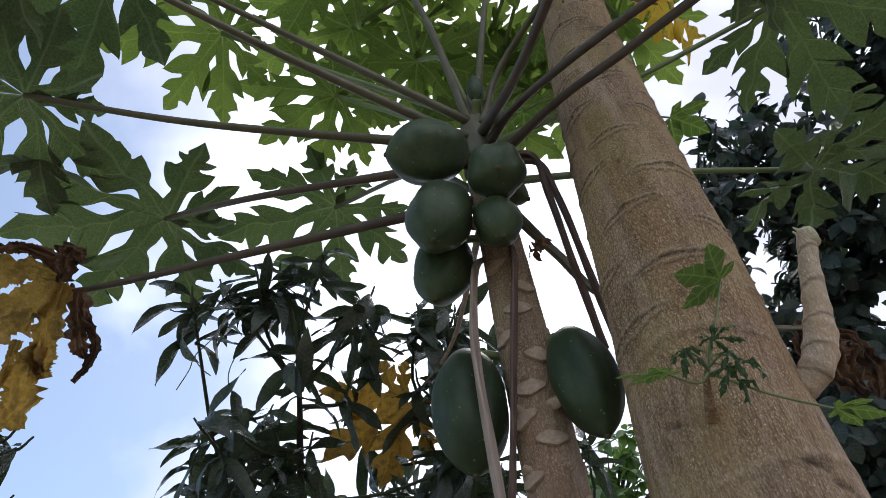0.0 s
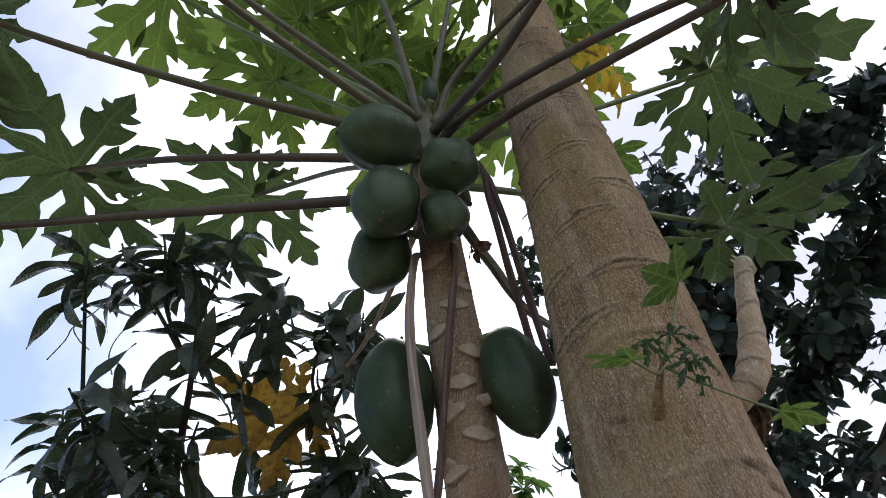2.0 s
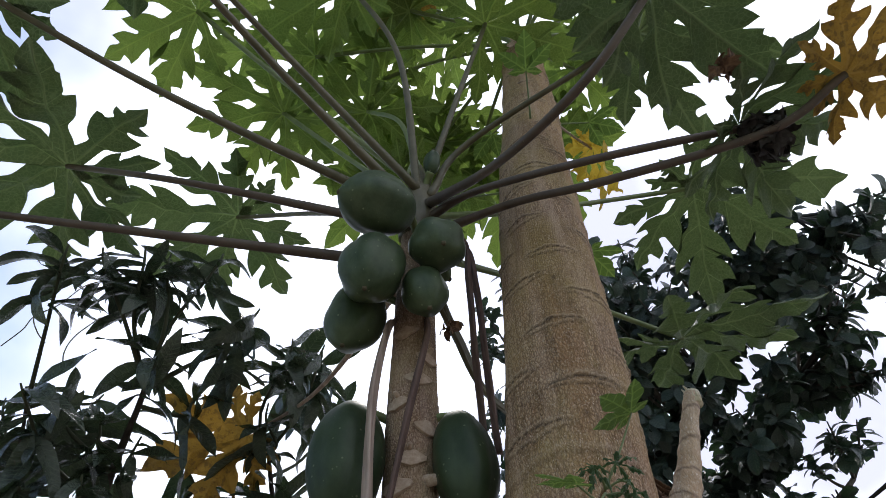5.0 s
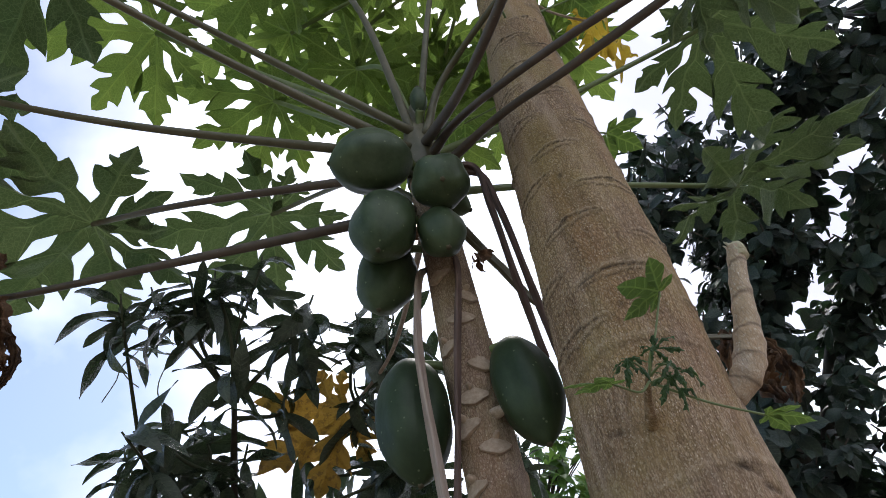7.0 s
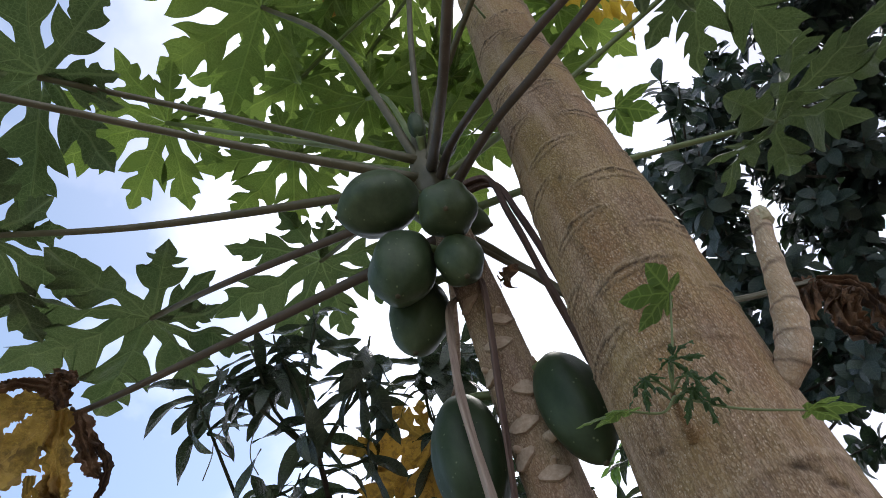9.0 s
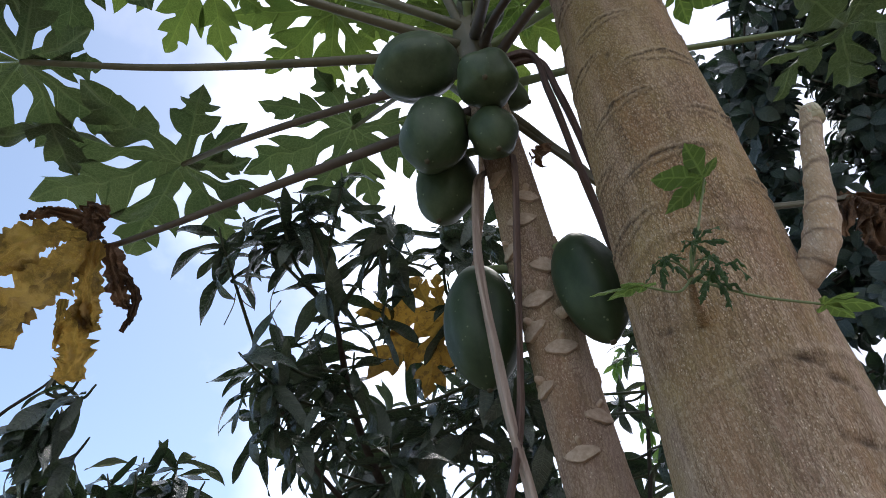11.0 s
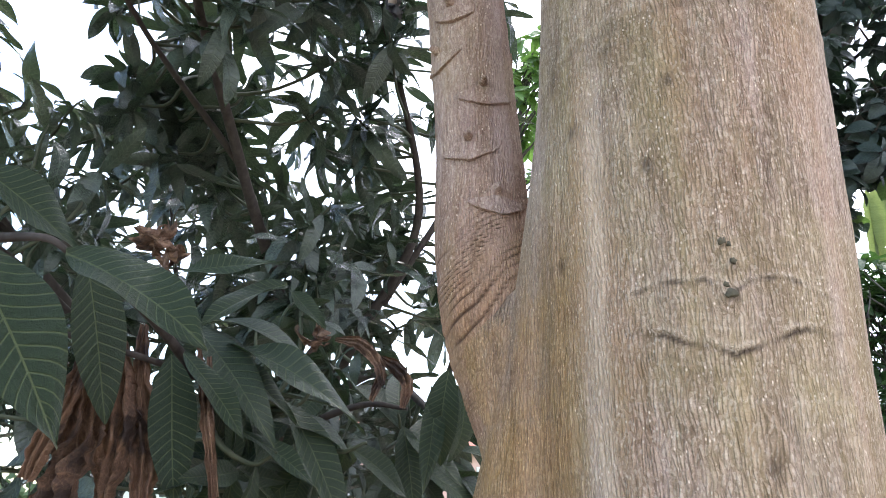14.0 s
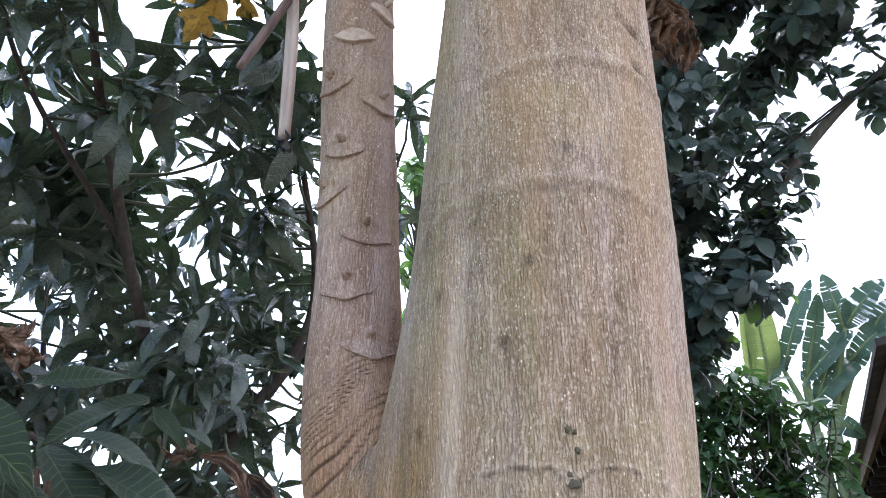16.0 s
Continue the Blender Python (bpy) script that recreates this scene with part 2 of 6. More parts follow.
def plain(name, a, b_col, scale=30.0, rough=0.7, stretch=(1, 1, 1), relief=0.002, metal=0.0, spots=None, gloss=0.4, low=0.35, high=0.68):
    m, n, l, b = material(name)
    f = noise_fac(n, l, coords(n, l, "Object", stretch), scale, 6.0, 0.62)
    f2 = noise_fac(n, l, coords(n, l, "Object"), scale * 0.18, 3.0)
    col = ramp(n, l, f, ((low, a), (high, b_col)))
    col = mix(n, l, calc(n, l, "MULTIPLY", f2, 0.5), col, tuple(0.6 * x for x in a))
    if spots:
        v = n.new("ShaderNodeTexVoronoi")
        v.inputs["Scale"].default_value = spots[0]
        l.new(coords(n, l), v.inputs["Vector"])
        col = mix(n, l, ramp(n, l, v.outputs["Distance"], ((0.06, (0.7, 0.7, 0.7)), (0.13, (0, 0, 0)))), col, spots[1])
    l.new(col, b.inputs["Base Color"])
    b.inputs["Roughness"].default_value, b.inputs["Metallic"].default_value = rough, metal
    b.inputs["Specular IOR Level"].default_value = gloss
    bump(n, l, b, f, 0.7, relief)
    return m


M_BARK = bark("old_papaya_bark", (0.140, 0.094, 0.060), (0.385, 0.293, 0.208), (0.600, 0.488, 0.384), (0.335, 0.278, 0.132), 285.0, 300.0, 420.0, (0.062, 0.040, 0.026), 0.0016)
M_BARK_YOUNG = bark("young_papaya_bark", (0.190, 0.122, 0.088), (0.395, 0.284, 0.214), (0.56, 0.440, 0.350), (0.34, 0.27, 0.15), 270.0, 260.0, 500.0, (0.085, 0.052, 0.034), 0.0014, (1.0, 0.98, 0.96))
M_SCAR = plain("leaf_scar_cork", (0.40, 0.300, 0.220), (0.66, 0.535, 0.425), 160.0, 0.85, (1, 1, 1), 0.001)
M_SCAR_FACE = plain("leaf_scar_face", (0.37, 0.268, 0.198), (0.58, 0.450, 0.350), 140.0, 0.85, (1, 1, 1), 0.0012)
M_WOODCORE = plain("broken_pith", (0.45, 0.40, 0.28), (0.68, 0.63, 0.48), 120.0, 0.8, (1, 1, 0.2), 0.003)
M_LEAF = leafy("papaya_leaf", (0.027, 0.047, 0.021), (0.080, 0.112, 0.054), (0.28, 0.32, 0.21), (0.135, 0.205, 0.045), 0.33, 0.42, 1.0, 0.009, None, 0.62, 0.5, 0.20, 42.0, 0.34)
# Same leaf for the upper crown, with sunlight from above painted into its greens.
M_LEAF_SUNLIT = leafy("papaya_leaf_painted_sunlit", (0.040, 0.078, 0.020), (0.110, 0.160, 0.046), (0.28, 0.33, 0.16), (0.265, 0.38, 0.05), 0.44, 0.46, 1.0, 0.009, None, 0.6, 0.5, 0.20, 42.0, 0.34)
M_SEEDLING = leafy("seedling_leaf", (0.065, 0.125, 0.034), (0.13, 0.21, 0.058), (0.30, 0.38, 0.16), (0.26, 0.42, 0.06), 0.35, 0.45, 1.0, 0.024, None, 0.7)
M_STUMP = bark("peeled_stump_bark", (0.32, 0.27, 0.23), (0.45, 0.395, 0.34), (0.56, 0.51, 0.455), (0.42, 0.37, 0.30), 260.0, 200.0, 500.0, (0.13, 0.09, 0.07), 0.0005)
M_LIGHTLEAF = leafy("light_tree_leaf", (0.05, 0.11, 0.03), (0.10, 0.18, 0.05), (0.16, 0.24, 0.09), (0.24, 0.42, 0.06), 0.4, 0.45, 6.0, 0.05, None, 0.3)
M_LEAF_YELLOW = leafy("yellowing_papaya_leaf", (0.25, 0.14, 0.03), (0.42, 0.25, 0.05), (0.36, 0.24, 0.09), (0.50, 0.29, 0.04), 0.34, 0.6, 1.0, 0.014, (0.14, 0.080, 0.035), 0.6, 0.4, 0.25)
M_LEAF_GOLD = leafy("bright_yellow_leaf", (0.42, 0.27, 0.03), (0.58, 0.40, 0.05), (0.40, 0.30, 0.09), (0.75, 0.50, 0.05), 0.5, 0.6, 1.0, 0.014, None, 0.5, 0.4, 0.25)
M_LEAF_DEAD = leafy("withered_papaya_leaf", (0.22, 0.13, 0.045), (0.42, 0.27, 0.06), (0.36, 0.25, 0.12), (0.55, 0.34, 0.06), 0.40, 0.8, 1.0, 0.022, (0.055, 0.033, 0.022))
M_DRY = leafy("dry_brown_leaf", (0.066, 0.035, 0.023), (0.170, 0.095, 0.056), (0.26, 0.155, 0.095), (0.20, 0.09, 0.035), 0.10, 0.85, 1.0, 0.02, (0.030, 0.017, 0.013))
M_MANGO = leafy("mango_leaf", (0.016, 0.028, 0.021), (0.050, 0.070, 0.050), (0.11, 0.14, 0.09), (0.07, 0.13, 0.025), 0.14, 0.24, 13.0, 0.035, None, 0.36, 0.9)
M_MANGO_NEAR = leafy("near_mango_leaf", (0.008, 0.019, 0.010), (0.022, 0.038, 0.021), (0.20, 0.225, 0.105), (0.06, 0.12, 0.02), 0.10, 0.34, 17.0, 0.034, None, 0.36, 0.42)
M_ROUND = leafy("broad_tree_leaf", (0.018, 0.031, 0.033), (0.046, 0.066, 0.062), (0.08, 0.12, 0.07), (0.07, 0.15, 0.03), 0.16, 0.34, 8.0, 0.04, None, 0.35, 0.5)
M_ROUND_YOUNG = leafy("young_broad_leaf", (0.05, 0.10, 0.03), (0.10, 0.17, 0.05), (0.16, 0.24, 0.09), (0.22, 0.40, 0.06), 0.4, 0.42, 8.0, 0.04, None, 0.4, 0.5)
M_BANANA_PALE = leafy("young_banana_leaf", (0.13, 0.18, 0.05), (0.20, 0.25, 0.08), (0.26, 0.30, 0.13), (0.30, 0.35, 0.08), 0.35, 0.45, 40.0, 0.05, None, 0.25)
M_BANANA = leafy("banana_leaf", (0.026, 0.056, 0.036), (0.055, 0.10, 0.058), (0.13, 0.19, 0.11), (0.09, 0.17, 0.06), 0.14, 0.4, 40.0, 0.05, None, 0.4)
M_SHRUB = leafy("shrub_leaf", (0.02, 0.05, 0.018), (0.05, 0.10, 0.03), (0.08, 0.13, 0.05), (0.12, 0.26, 0.04), 0.25, 0.4, 6.0, 0.05, None, 0.3)
M_PETIOLE = plain("papaya_petiole", (0.085, 0.080, 0.045), (0.145, 0.125, 0.085), 22.0, 0.5, (1, 1, 1), 0.0012, 0.0, (140.0, (0.24, 0.21, 0.14)))
M_PETIOLE_RED = plain("purple_petiole", (0.074, 0.056, 0.046), (0.125, 0.094, 0.078), 22.0, 0.48, (1, 1, 1), 0.0012, 0.0, (140.0, (0.24, 0.19, 0.15)))
M_PETIOLE_GREEN = plain("green_petiole", (0.12, 0.16, 0.06), (0.20, 0.24, 0.11), 22.0, 0.5, (1, 1, 1), 0.001)
M_PETIOLE_DRY = plain("dry_petiole", (0.27, 0.195, 0.165), (0.52, 0.43, 0.375), 90.0, 0.85, (1, 1, 0.05), 0.003)
M_PETIOLE_DARKDRY = plain("dark_dry_petiole", (0.085, 0.050, 0.043), (0.190, 0.125, 0.106), 90.0, 0.8, (1, 1, 0.06), 0.002)
M_SHEET = plain("dark_roof_sheet", (0.035, 0.030, 0.027), (0.07, 0.062, 0.055), 8.0, 0.85, (1, 1, 1), 0.002, 0.0, None, 0.08)
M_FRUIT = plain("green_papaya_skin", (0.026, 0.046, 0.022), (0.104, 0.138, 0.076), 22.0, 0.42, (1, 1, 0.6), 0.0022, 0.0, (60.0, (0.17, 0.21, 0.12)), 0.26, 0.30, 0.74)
# Same skin darkened: the shade on the two lowest fruits sits in the colour.
M_FRUIT_SHADED = plain("shaded_papaya_skin", (0.015, 0.030, 0.013), (0.056, 0.082, 0.040), 22.0, 0.46, (1, 1, 0.6), 0.0022, 0.0, (60.0, (0.16, 0.19, 0.11)), 0.26, 0.30, 0.74)
M_FRUIT_TIP = plain("dry_blossom_end", (0.05, 0.045, 0.03), (0.12, 0.10, 0.06), 80.0, 0.9)
M_MANGOWOOD = plain("mango_branch_bark", (0.028, 0.021, 0.017), (0.070, 0.056, 0.047), 60.0, 0.9, (1, 1, 0.4), 0.004)
M_TWIG = plain("mango_twig", (0.035, 0.045, 0.022), (0.07, 0.075, 0.04), 60.0, 0.7)
M_GREYWOOD = plain("tree_bark", (0.05, 0.045, 0.04), (0.15, 0.135, 0.12), 30.0, 0.9, (1, 1, 0.3), 0.006)


def ground_material():
    """Trodden brown earth under the trees, meadow farther out."""
    m, n, l, b = material("yard_and_meadow")
    sep = n.new("ShaderNodeVectorMath")
    sep.operation = "LENGTH"
    l.new(coords(n, l), sep.inputs[0])
    rag = noise_fac(n, l, coords(n, l), 0.35, 5.0, 0.6)
    reach = calc(n, l, "MULTIPLY_ADD", rag, 9.0, calc(n, l, "MULTIPLY", sep.outputs["Value"], 0.6))
    mask = ramp(n, l, calc(n, l, "MULTIPLY", reach, 0.05), ((0.48, (0, 0, 0)), (0.62, (1, 1, 1))))
    f = noise_fac(n, l, coords(n, l), 9.0, 7.0, 0.65)
    soil = ramp(n, l, f, ((0.35, (0.19, 0.145, 0.10)), (0.68, (0.36, 0.29, 0.215))))
    grass = ramp(n, l, noise_fac(n, l, coords(n, l), 2.0, 6.0, 0.65), ((0.35, (0.10, 0.17, 0.035)), (0.68, (0.22, 0.29, 0.08))))
    l.new(mix(n, l, mask, soil, grass), b.inputs["Base Color"])
    b.inputs["Roughness"].default_value = 0.95
    bump(n, l, b, f, 0.6, 0.02)
    return m


M_GROUND = ground_material()
M_FARLEAF = plain("far_foliage", (0.03, 0.06, 0.02), (0.07, 0.11, 0.04), 0.8, 0.8)
# Both house timbers are darkened to carry the shade of trees and roof.
M_TIMBER_SHADED = plain("shaded_weathered_timber", (0.034, 0.021, 0.014), (0.075, 0.048, 0.032), 30.0, 0.85, (0.4, 0.4, 3.0), 0.003, 0.0, None, 0.06)
M_DARKTIMBER_SHADED = plain("shaded_roof_timber", (0.013, 0.010, 0.0085), (0.032, 0.025, 0.021), 25.0, 0.9, (1, 1, 1), 0.002, 0.0, None, 0.05)
M_TILE = plain("clay_roof", (0.32, 0.11, 0.07), (0.48, 0.19, 0.12), 3.0, 0.8, (1, 1, 1), 0.02)
M_PLASTER = plain("pink_plaster", (0.55, 0.34, 0.30), (0.70, 0.46, 0.41), 2.0, 0.85)
M_WHITEWALL = plain("white_plaster", (0.62, 0.61, 0.60), (0.78, 0.77, 0.75), 2.0, 0.85)
M_GLASS = plain("dark_window_glass", (0.02, 0.025, 0.03), (0.04, 0.045, 0.05), 2.0, 0.1)
M_SPIDER = plain("blackened_dry_leaves", (0.012, 0.011, 0.011), (0.060, 0.054, 0.055), 90.0, 0.75, (1, 1, 1), 0.004)
M_VINE = plain("dry_tendril", (0.13, 0.11, 0.07), (0.24, 0.21, 0.14), 60.0, 0.8)

# ---------------- mesh helpers ----------------
PLACE = {}          # world pose of every built object


def thing(name, at, label, category, group="", kind=""):
    e = new(name)
    e.empty_display_size = 0.05
    e.location = at
    PLACE[e] = Matrix.Translation(at)
    return tagged(e, label, category, group, kind)


def put(name, mesh, parent=None, label="", pose_=None, category="", kind="", group=""):
    ob = new(name, mesh)
    m = pose_ if pose_ is not None else Matrix.Identity(4)
    if parent is not None:
        ob.parent = parent
        ob.matrix_parent_inverse = PLACE[parent].inverted()
    ob.matrix_basis = m
    PLACE[ob] = m
    return tagged(ob, label, category, group, kind)


def build(name, verts, faces, mat, uvs=None, smooth=True):
    me = bpy.data.meshes.new(name)
    me.from_pydata([tuple(v) for v in verts], [], faces)
    if uvs is not None:
        layer = me.uv_layers.new(name="UVMap")
        idx = np.empty(len(me.loops), dtype=np.int32)
        me.loops.foreach_get("vertex_index", idx)
        layer.data.foreach_set("uv", np.asarray(uvs, dtype=np.float32)[idx].ravel())
    me.polygons.foreach_set("use_smooth", [smooth] * len(me.polygons))
    me.materials.append(mat)
    me.update()
    return me


def spline(pts, n):
    """Catmull-Rom through pts, n steps a span."""
    p = [np.array(q, float) for q in pts]
    p = [2 * p[0] - p[1]] + p + [2 * p[-1] - p[-2]]
    out = []
    for i in range(1, len(p) - 2):
        for k in range(n):
            t = k / n
            out.append(0.5 * (2 * p[i] + (p[i + 1] - p[i - 1]) * t + (2 * p[i - 1] - 5 * p[i] + 4 * p[i + 1] - p[i + 2]) * t * t
                              + (3 * p[i] - p[i - 1] - 3 * p[i + 1] + p[i + 2]) * t ** 3))
    out.append(p[-2])
    return np.array(out)


def sweep(pts, radii, seg=10, steps=6, shape=None, cap=True):
    """Verts and faces of a tube; shape(i, angle) gives a factor on the radius."""
    line = spline([(*p, r) for p, r in zip(pts, radii)], steps) if len(pts) > 2 or steps > 1 else np.array([(*p, r) for p, r in zip(pts, radii)])
    c, rad = line[:, :3], line[:, 3]
    tan = np.gradient(c, axis=0)
    tan /= np.linalg.norm(tan, axis=1)[:, None] + 1e-9
    ref = np.array((1.0, 0, 0)) if abs(tan[0][0]) < 0.8 else np.array((0, 1.0, 0))
    verts, faces = [], []
    for i in range(len(c)):
        a = ref - tan[i] * (ref @ tan[i])
        a /= np.linalg.norm(a) + 1e-9
        b = np.cross(tan[i], a)
        ref = a
        for j in range(seg):
            th = 2 * math.pi * j / seg
            r = rad[i] * (shape(i / (len(c) - 1), th) if shape else 1.0)
            verts.append(c[i] + r * (math.cos(th) * a + math.sin(th) * b))
    for i in range(len(c) - 1):
        for j in range(seg):
            k = (j + 1) % seg
            faces.append((i * seg + j, i * seg + k, (i + 1) * seg + k, (i + 1) * seg + j))
    if cap:
        faces.append(tuple(reversed(range(seg))))
        faces.append(tuple(range((len(c) - 1) * seg, len(c) * seg)))
    return verts, faces


def join(pieces):
    """Joins (verts, faces[, uvs]) lists."""
    v, f, u = [], [], []
    for p in pieces:
        o = len(v)
        v.extend(p[0])
        f.extend(tuple(i + o for i in q) for q in p[1])
        if len(p) > 2:
            u.extend(p[2])
    return v, f, (u or None)


def frame_of(at, heading, up=(0, 0, 1), scale=1.0):
    """Pose with x along heading and z as near to up as it can be."""
    x = Vector(heading).normalized()
    u = Vector(up)
    z = (u - x * u.dot(x))
    z = z.normalized() if z.length > 1e-4 else x.orthogonal().normalized()
    y = z.cross(x)
    m = Matrix((x * scale, y * scale, z * scale)).transposed().to_4x4()
    m.translation = Vector(at)
    return m


def box(a, b):
    (x0, y0, z0), (x1, y1, z1) = a, b
    v = [(x, y, z) for x in (x0, x1) for y in (y0, y1) for z in (z0, z1)]
    return v, [(0, 1, 3, 2), (4, 6, 7, 5), (0, 4, 5, 1), (2, 3, 7, 6), (0, 2, 6, 4), (1, 5, 7, 3)]


# ---------------- leaves ----------------
# half outline of one lobe: two pointed side lobes with rounded bays between them, then the broad tip
LOBE = ((0.335, 0.085), (0.395, 0.140), (0.470, 0.205), (0.555, 0.246), (0.640, 0.262), (0.641, 0.257), (0.622, 0.200), (0.602, 0.148), (0.600, 0.112),
        (0.636, 0.116), (0.680, 0.150), (0.730, 0.178), (0.797, 0.192), (0.798, 0.187), (0.796, 0.150), (0.800, 0.120),
        (0.832, 0.116), (0.880, 0.096), (0.940, 0.054), (1.0, 0.0))
# a plain pointed lobe, as young leaves have
LOBE_PLAIN = ((0.35, 0.13), (0.46, 0.185), (0.56, 0.200), (0.66, 0.185), (0.70, 0.150), (0.76, 0.135), (0.84, 0.098), (0.92, 0.050), (1.0, 0.0))


def papaya_blade(name, mat, seed, droop=0.25, wave=0.03, fold=0.18, lobes=8, curl=0.0, narrow=1.0, tip_curl=0.0, crumple_=0.0, spread=160.0, sinus=0.24, lobe=LOBE):
    """Palmate blade of radius about 1 in its own x-y plane, the petiole joining at the origin, main lobe along +x."""
    rng = random.Random(seed)
    ang = [radians(-spread + 2 * spread * k / (lobes - 1) + rng.uniform(-4, 4)) for k in range(lobes)]
    length = [(1.0 - 0.56 * (abs(a) / radians(spread)) ** 1.6) * rng.uniform(0.88, 1.08) for a in ang]
    verts, uvs, faces = [], [], []

    def rise(p, v):
        r = math.hypot(p[0], p[1])
        z = 0.10 * r - droop * r * r - fold * abs(v) + curl * p[0] * abs(p[0]) - tip_curl * max(0.0, r - 0.6) ** 2
        return z + wave * (noise.noise(Vector((p[0] * 2.6 + seed, p[1] * 2.6, seed * 0.7))) * 2 + noise.noise(Vector((p[0] * 7, p[1] * 7 + seed, 3.1))))

    def add(p, m, d):
        q = Vector((p[0] * 3.1 + seed, p[1] * 3.1, 1.7))
        verts.append((p[0] + crumple_ * (noise.noise(q) + 0.5 * noise.noise(q * 2.7)), p[1] + crumple_ * (noise.noise(q + Vector((9, 0, 0))) + 0.5 * noise.noise(q * 2.3)), rise(p, d)))
        uvs.append((m * 4.7, d))
        return len(verts) - 1

    for k in range(lobes):
        ca, sa = math.cos(ang[k]), math.sin(ang[k])
        for side in (-1, 1):
            other = k + side
            if 0 <= other < lobes:
                mid, rad_ = (ang[k] + ang[other]) / 2, sinus * min(length[k], length[other])
                sx, sy = rad_ * math.cos(mid), rad_ * math.sin(mid)
                first = (sx * ca + sy * sa, abs(-sx * sa + sy * ca))
            else:
                first = (0.16 * length[k], 0.13 * length[k])
            outline = [first]
            for q, (u, v) in enumerate(lobe):
                if q in (0, 9, 16):
                    wide, shift, deep = narrow * rng.uniform(0.74, 1.02), rng.uniform(-0.012, 0.012), rng.uniform(0.45, 1.1)
                bay = lobe is LOBE and q in (7, 8, 9, 14, 15, 16)
                outline.append(((u + (shift if u < 0.9 else 0.0)) * length[k], v * (deep if bay else wide) * length[k]))
            fine = [(a, b) for a, b in spline(outline, 3)]
            rows, m = [], 0.0
            for u, v in fine:
                v = max(v, 0.0)
                m = min(max(u - 0.75 * v, m), length[k])
                row = []
                for s in (0.0, 0.5, 1.0):
                    pu, pv = m + (u - m) * s, (v * s if s else -0.0018) * side
                    row.append(add((pu * ca - pv * sa, pu * sa + pv * ca), m / length[k], v * s))
                rows.append(row)
            start = add((0.0, 0.0), 0.0, 0.0)
            for q in range(len(rows) - 1):
                for s in range(2):
                    f = (rows[q][s], rows[q + 1][s], rows[q + 1][s + 1], rows[q][s + 1])
                    faces.append(f if side < 0 else tuple(reversed(f)))
            f = (start, rows[0][0], rows[0][1], rows[0][2])
            faces.append(f if side < 0 else tuple(reversed(f)))
    return build(name, verts, faces, mat, uvs)


def simple_blade(seed, width, stations, cross, droop, fold, wave, point=1.0, wide_at=0.45):
    """Entire blade of length 1 along +x (mango, broad-leaved tree): verts, faces, uvs."""
    rng = random.Random(seed)
    verts, faces, uvs = [], [], []
    ph = rng.uniform(0, 6)
    for i in range(stations + 1):
        u = i / stations
        w = width * 0.5 * (math.sin(math.pi * u ** (math.log(0.5) / math.log(wide_at))) ** point) if 0 < u < 1 else 0.004
        ang_ = droop * u
        x = math.sin(ang_) / droop if abs(droop) > 1e-3 else u
        z = (math.cos(ang_) - 1) / droop if abs(droop) > 1e-3 else 0.0
        for j in range(-cross, cross + 1):
            s = j / cross
            y = s * w
            verts.append((x, y + 0.03 * math.sin(2.5 * u + ph), z + fold * abs(y) + wave * math.sin(9 * u + ph + 2 * s) * abs(s)))
            uvs.append((u - 0.35 * abs(s) * width, s * w / width * 2))
    k = 2 * cross + 1
    for i in range(stations):
        for j in range(k - 1):
            faces.append((i * k + j, (i + 1) * k + j, (i + 1) * k + j + 1, i * k + j + 1))
    return verts, faces, uvs


def ribbon(pts, half, seed, pleat=0.55, face=(0.0, -1.0, 0.2), fray=0.25):
    """A limp, pleated strip of dead leaf along pts; half: half widths. Verts, faces, uvs."""
    line = spline([(*p, h) for p, h in zip(pts, half)], 18)
    c, hw = line[:, :3], line[:, 3]
    tan = np.gradient(c, axis=0)
    tan /= np.linalg.norm(tan, axis=1)[:, None] + 1e-9
    verts, faces, uvs, m = [], [], [], 19
    for i in range(len(c)):
        nrm = Vector(face) + Vector((0.9 * noise.noise(Vector((seed, i * 0.055, 0.3))), 0.3 * noise.noise(Vector((seed + 4, i * 0.065, 0.3))), 0.6 * noise.noise(Vector((seed + 8, i * 0.06, 0.7)))))
        t = Vector(tan[i])
        side = t.cross(nrm).normalized()
        out = side.cross(t).normalized()
        for j in range(m):
            s = 2 * j / (m - 1) - 1
            w = hw[i] * (1 + fray * (noise.noise(Vector((seed * 3.1 + (1 if s > 0 else 7), i * 0.225, 0.0))) + 0.6 * noise.noise(Vector((seed * 5.3 + (2 if s > 0 else 9), i * 0.65, 4.0))))) if hw[i] > 0.001 else hw[i]
            fold = math.sin(8.5 * s + seed + 2.4 * noise.noise(Vector((seed, i * 0.05, s)))) * pleat * 0.45
            fold += 0.55 * pleat * noise.noise(Vector((s * 2.6 + seed, i * 0.1, 5.0))) + 0.34 * noise.noise(Vector((s * 6, i * 0.275, seed * 1.0)))
            p = Vector(c[i]) + side * w * s * (1 - 0.12 * pleat) + out * w * fold
            verts.append(tuple(p))
            uvs.append((i * 0.015, s))
    for i in range(len(c) - 1):
        for j in range(m - 1):
            faces.append((i * m + j, (i + 1) * m + j, (i + 1) * m + j + 1, i * m + j + 1))
    return verts, faces, uvs


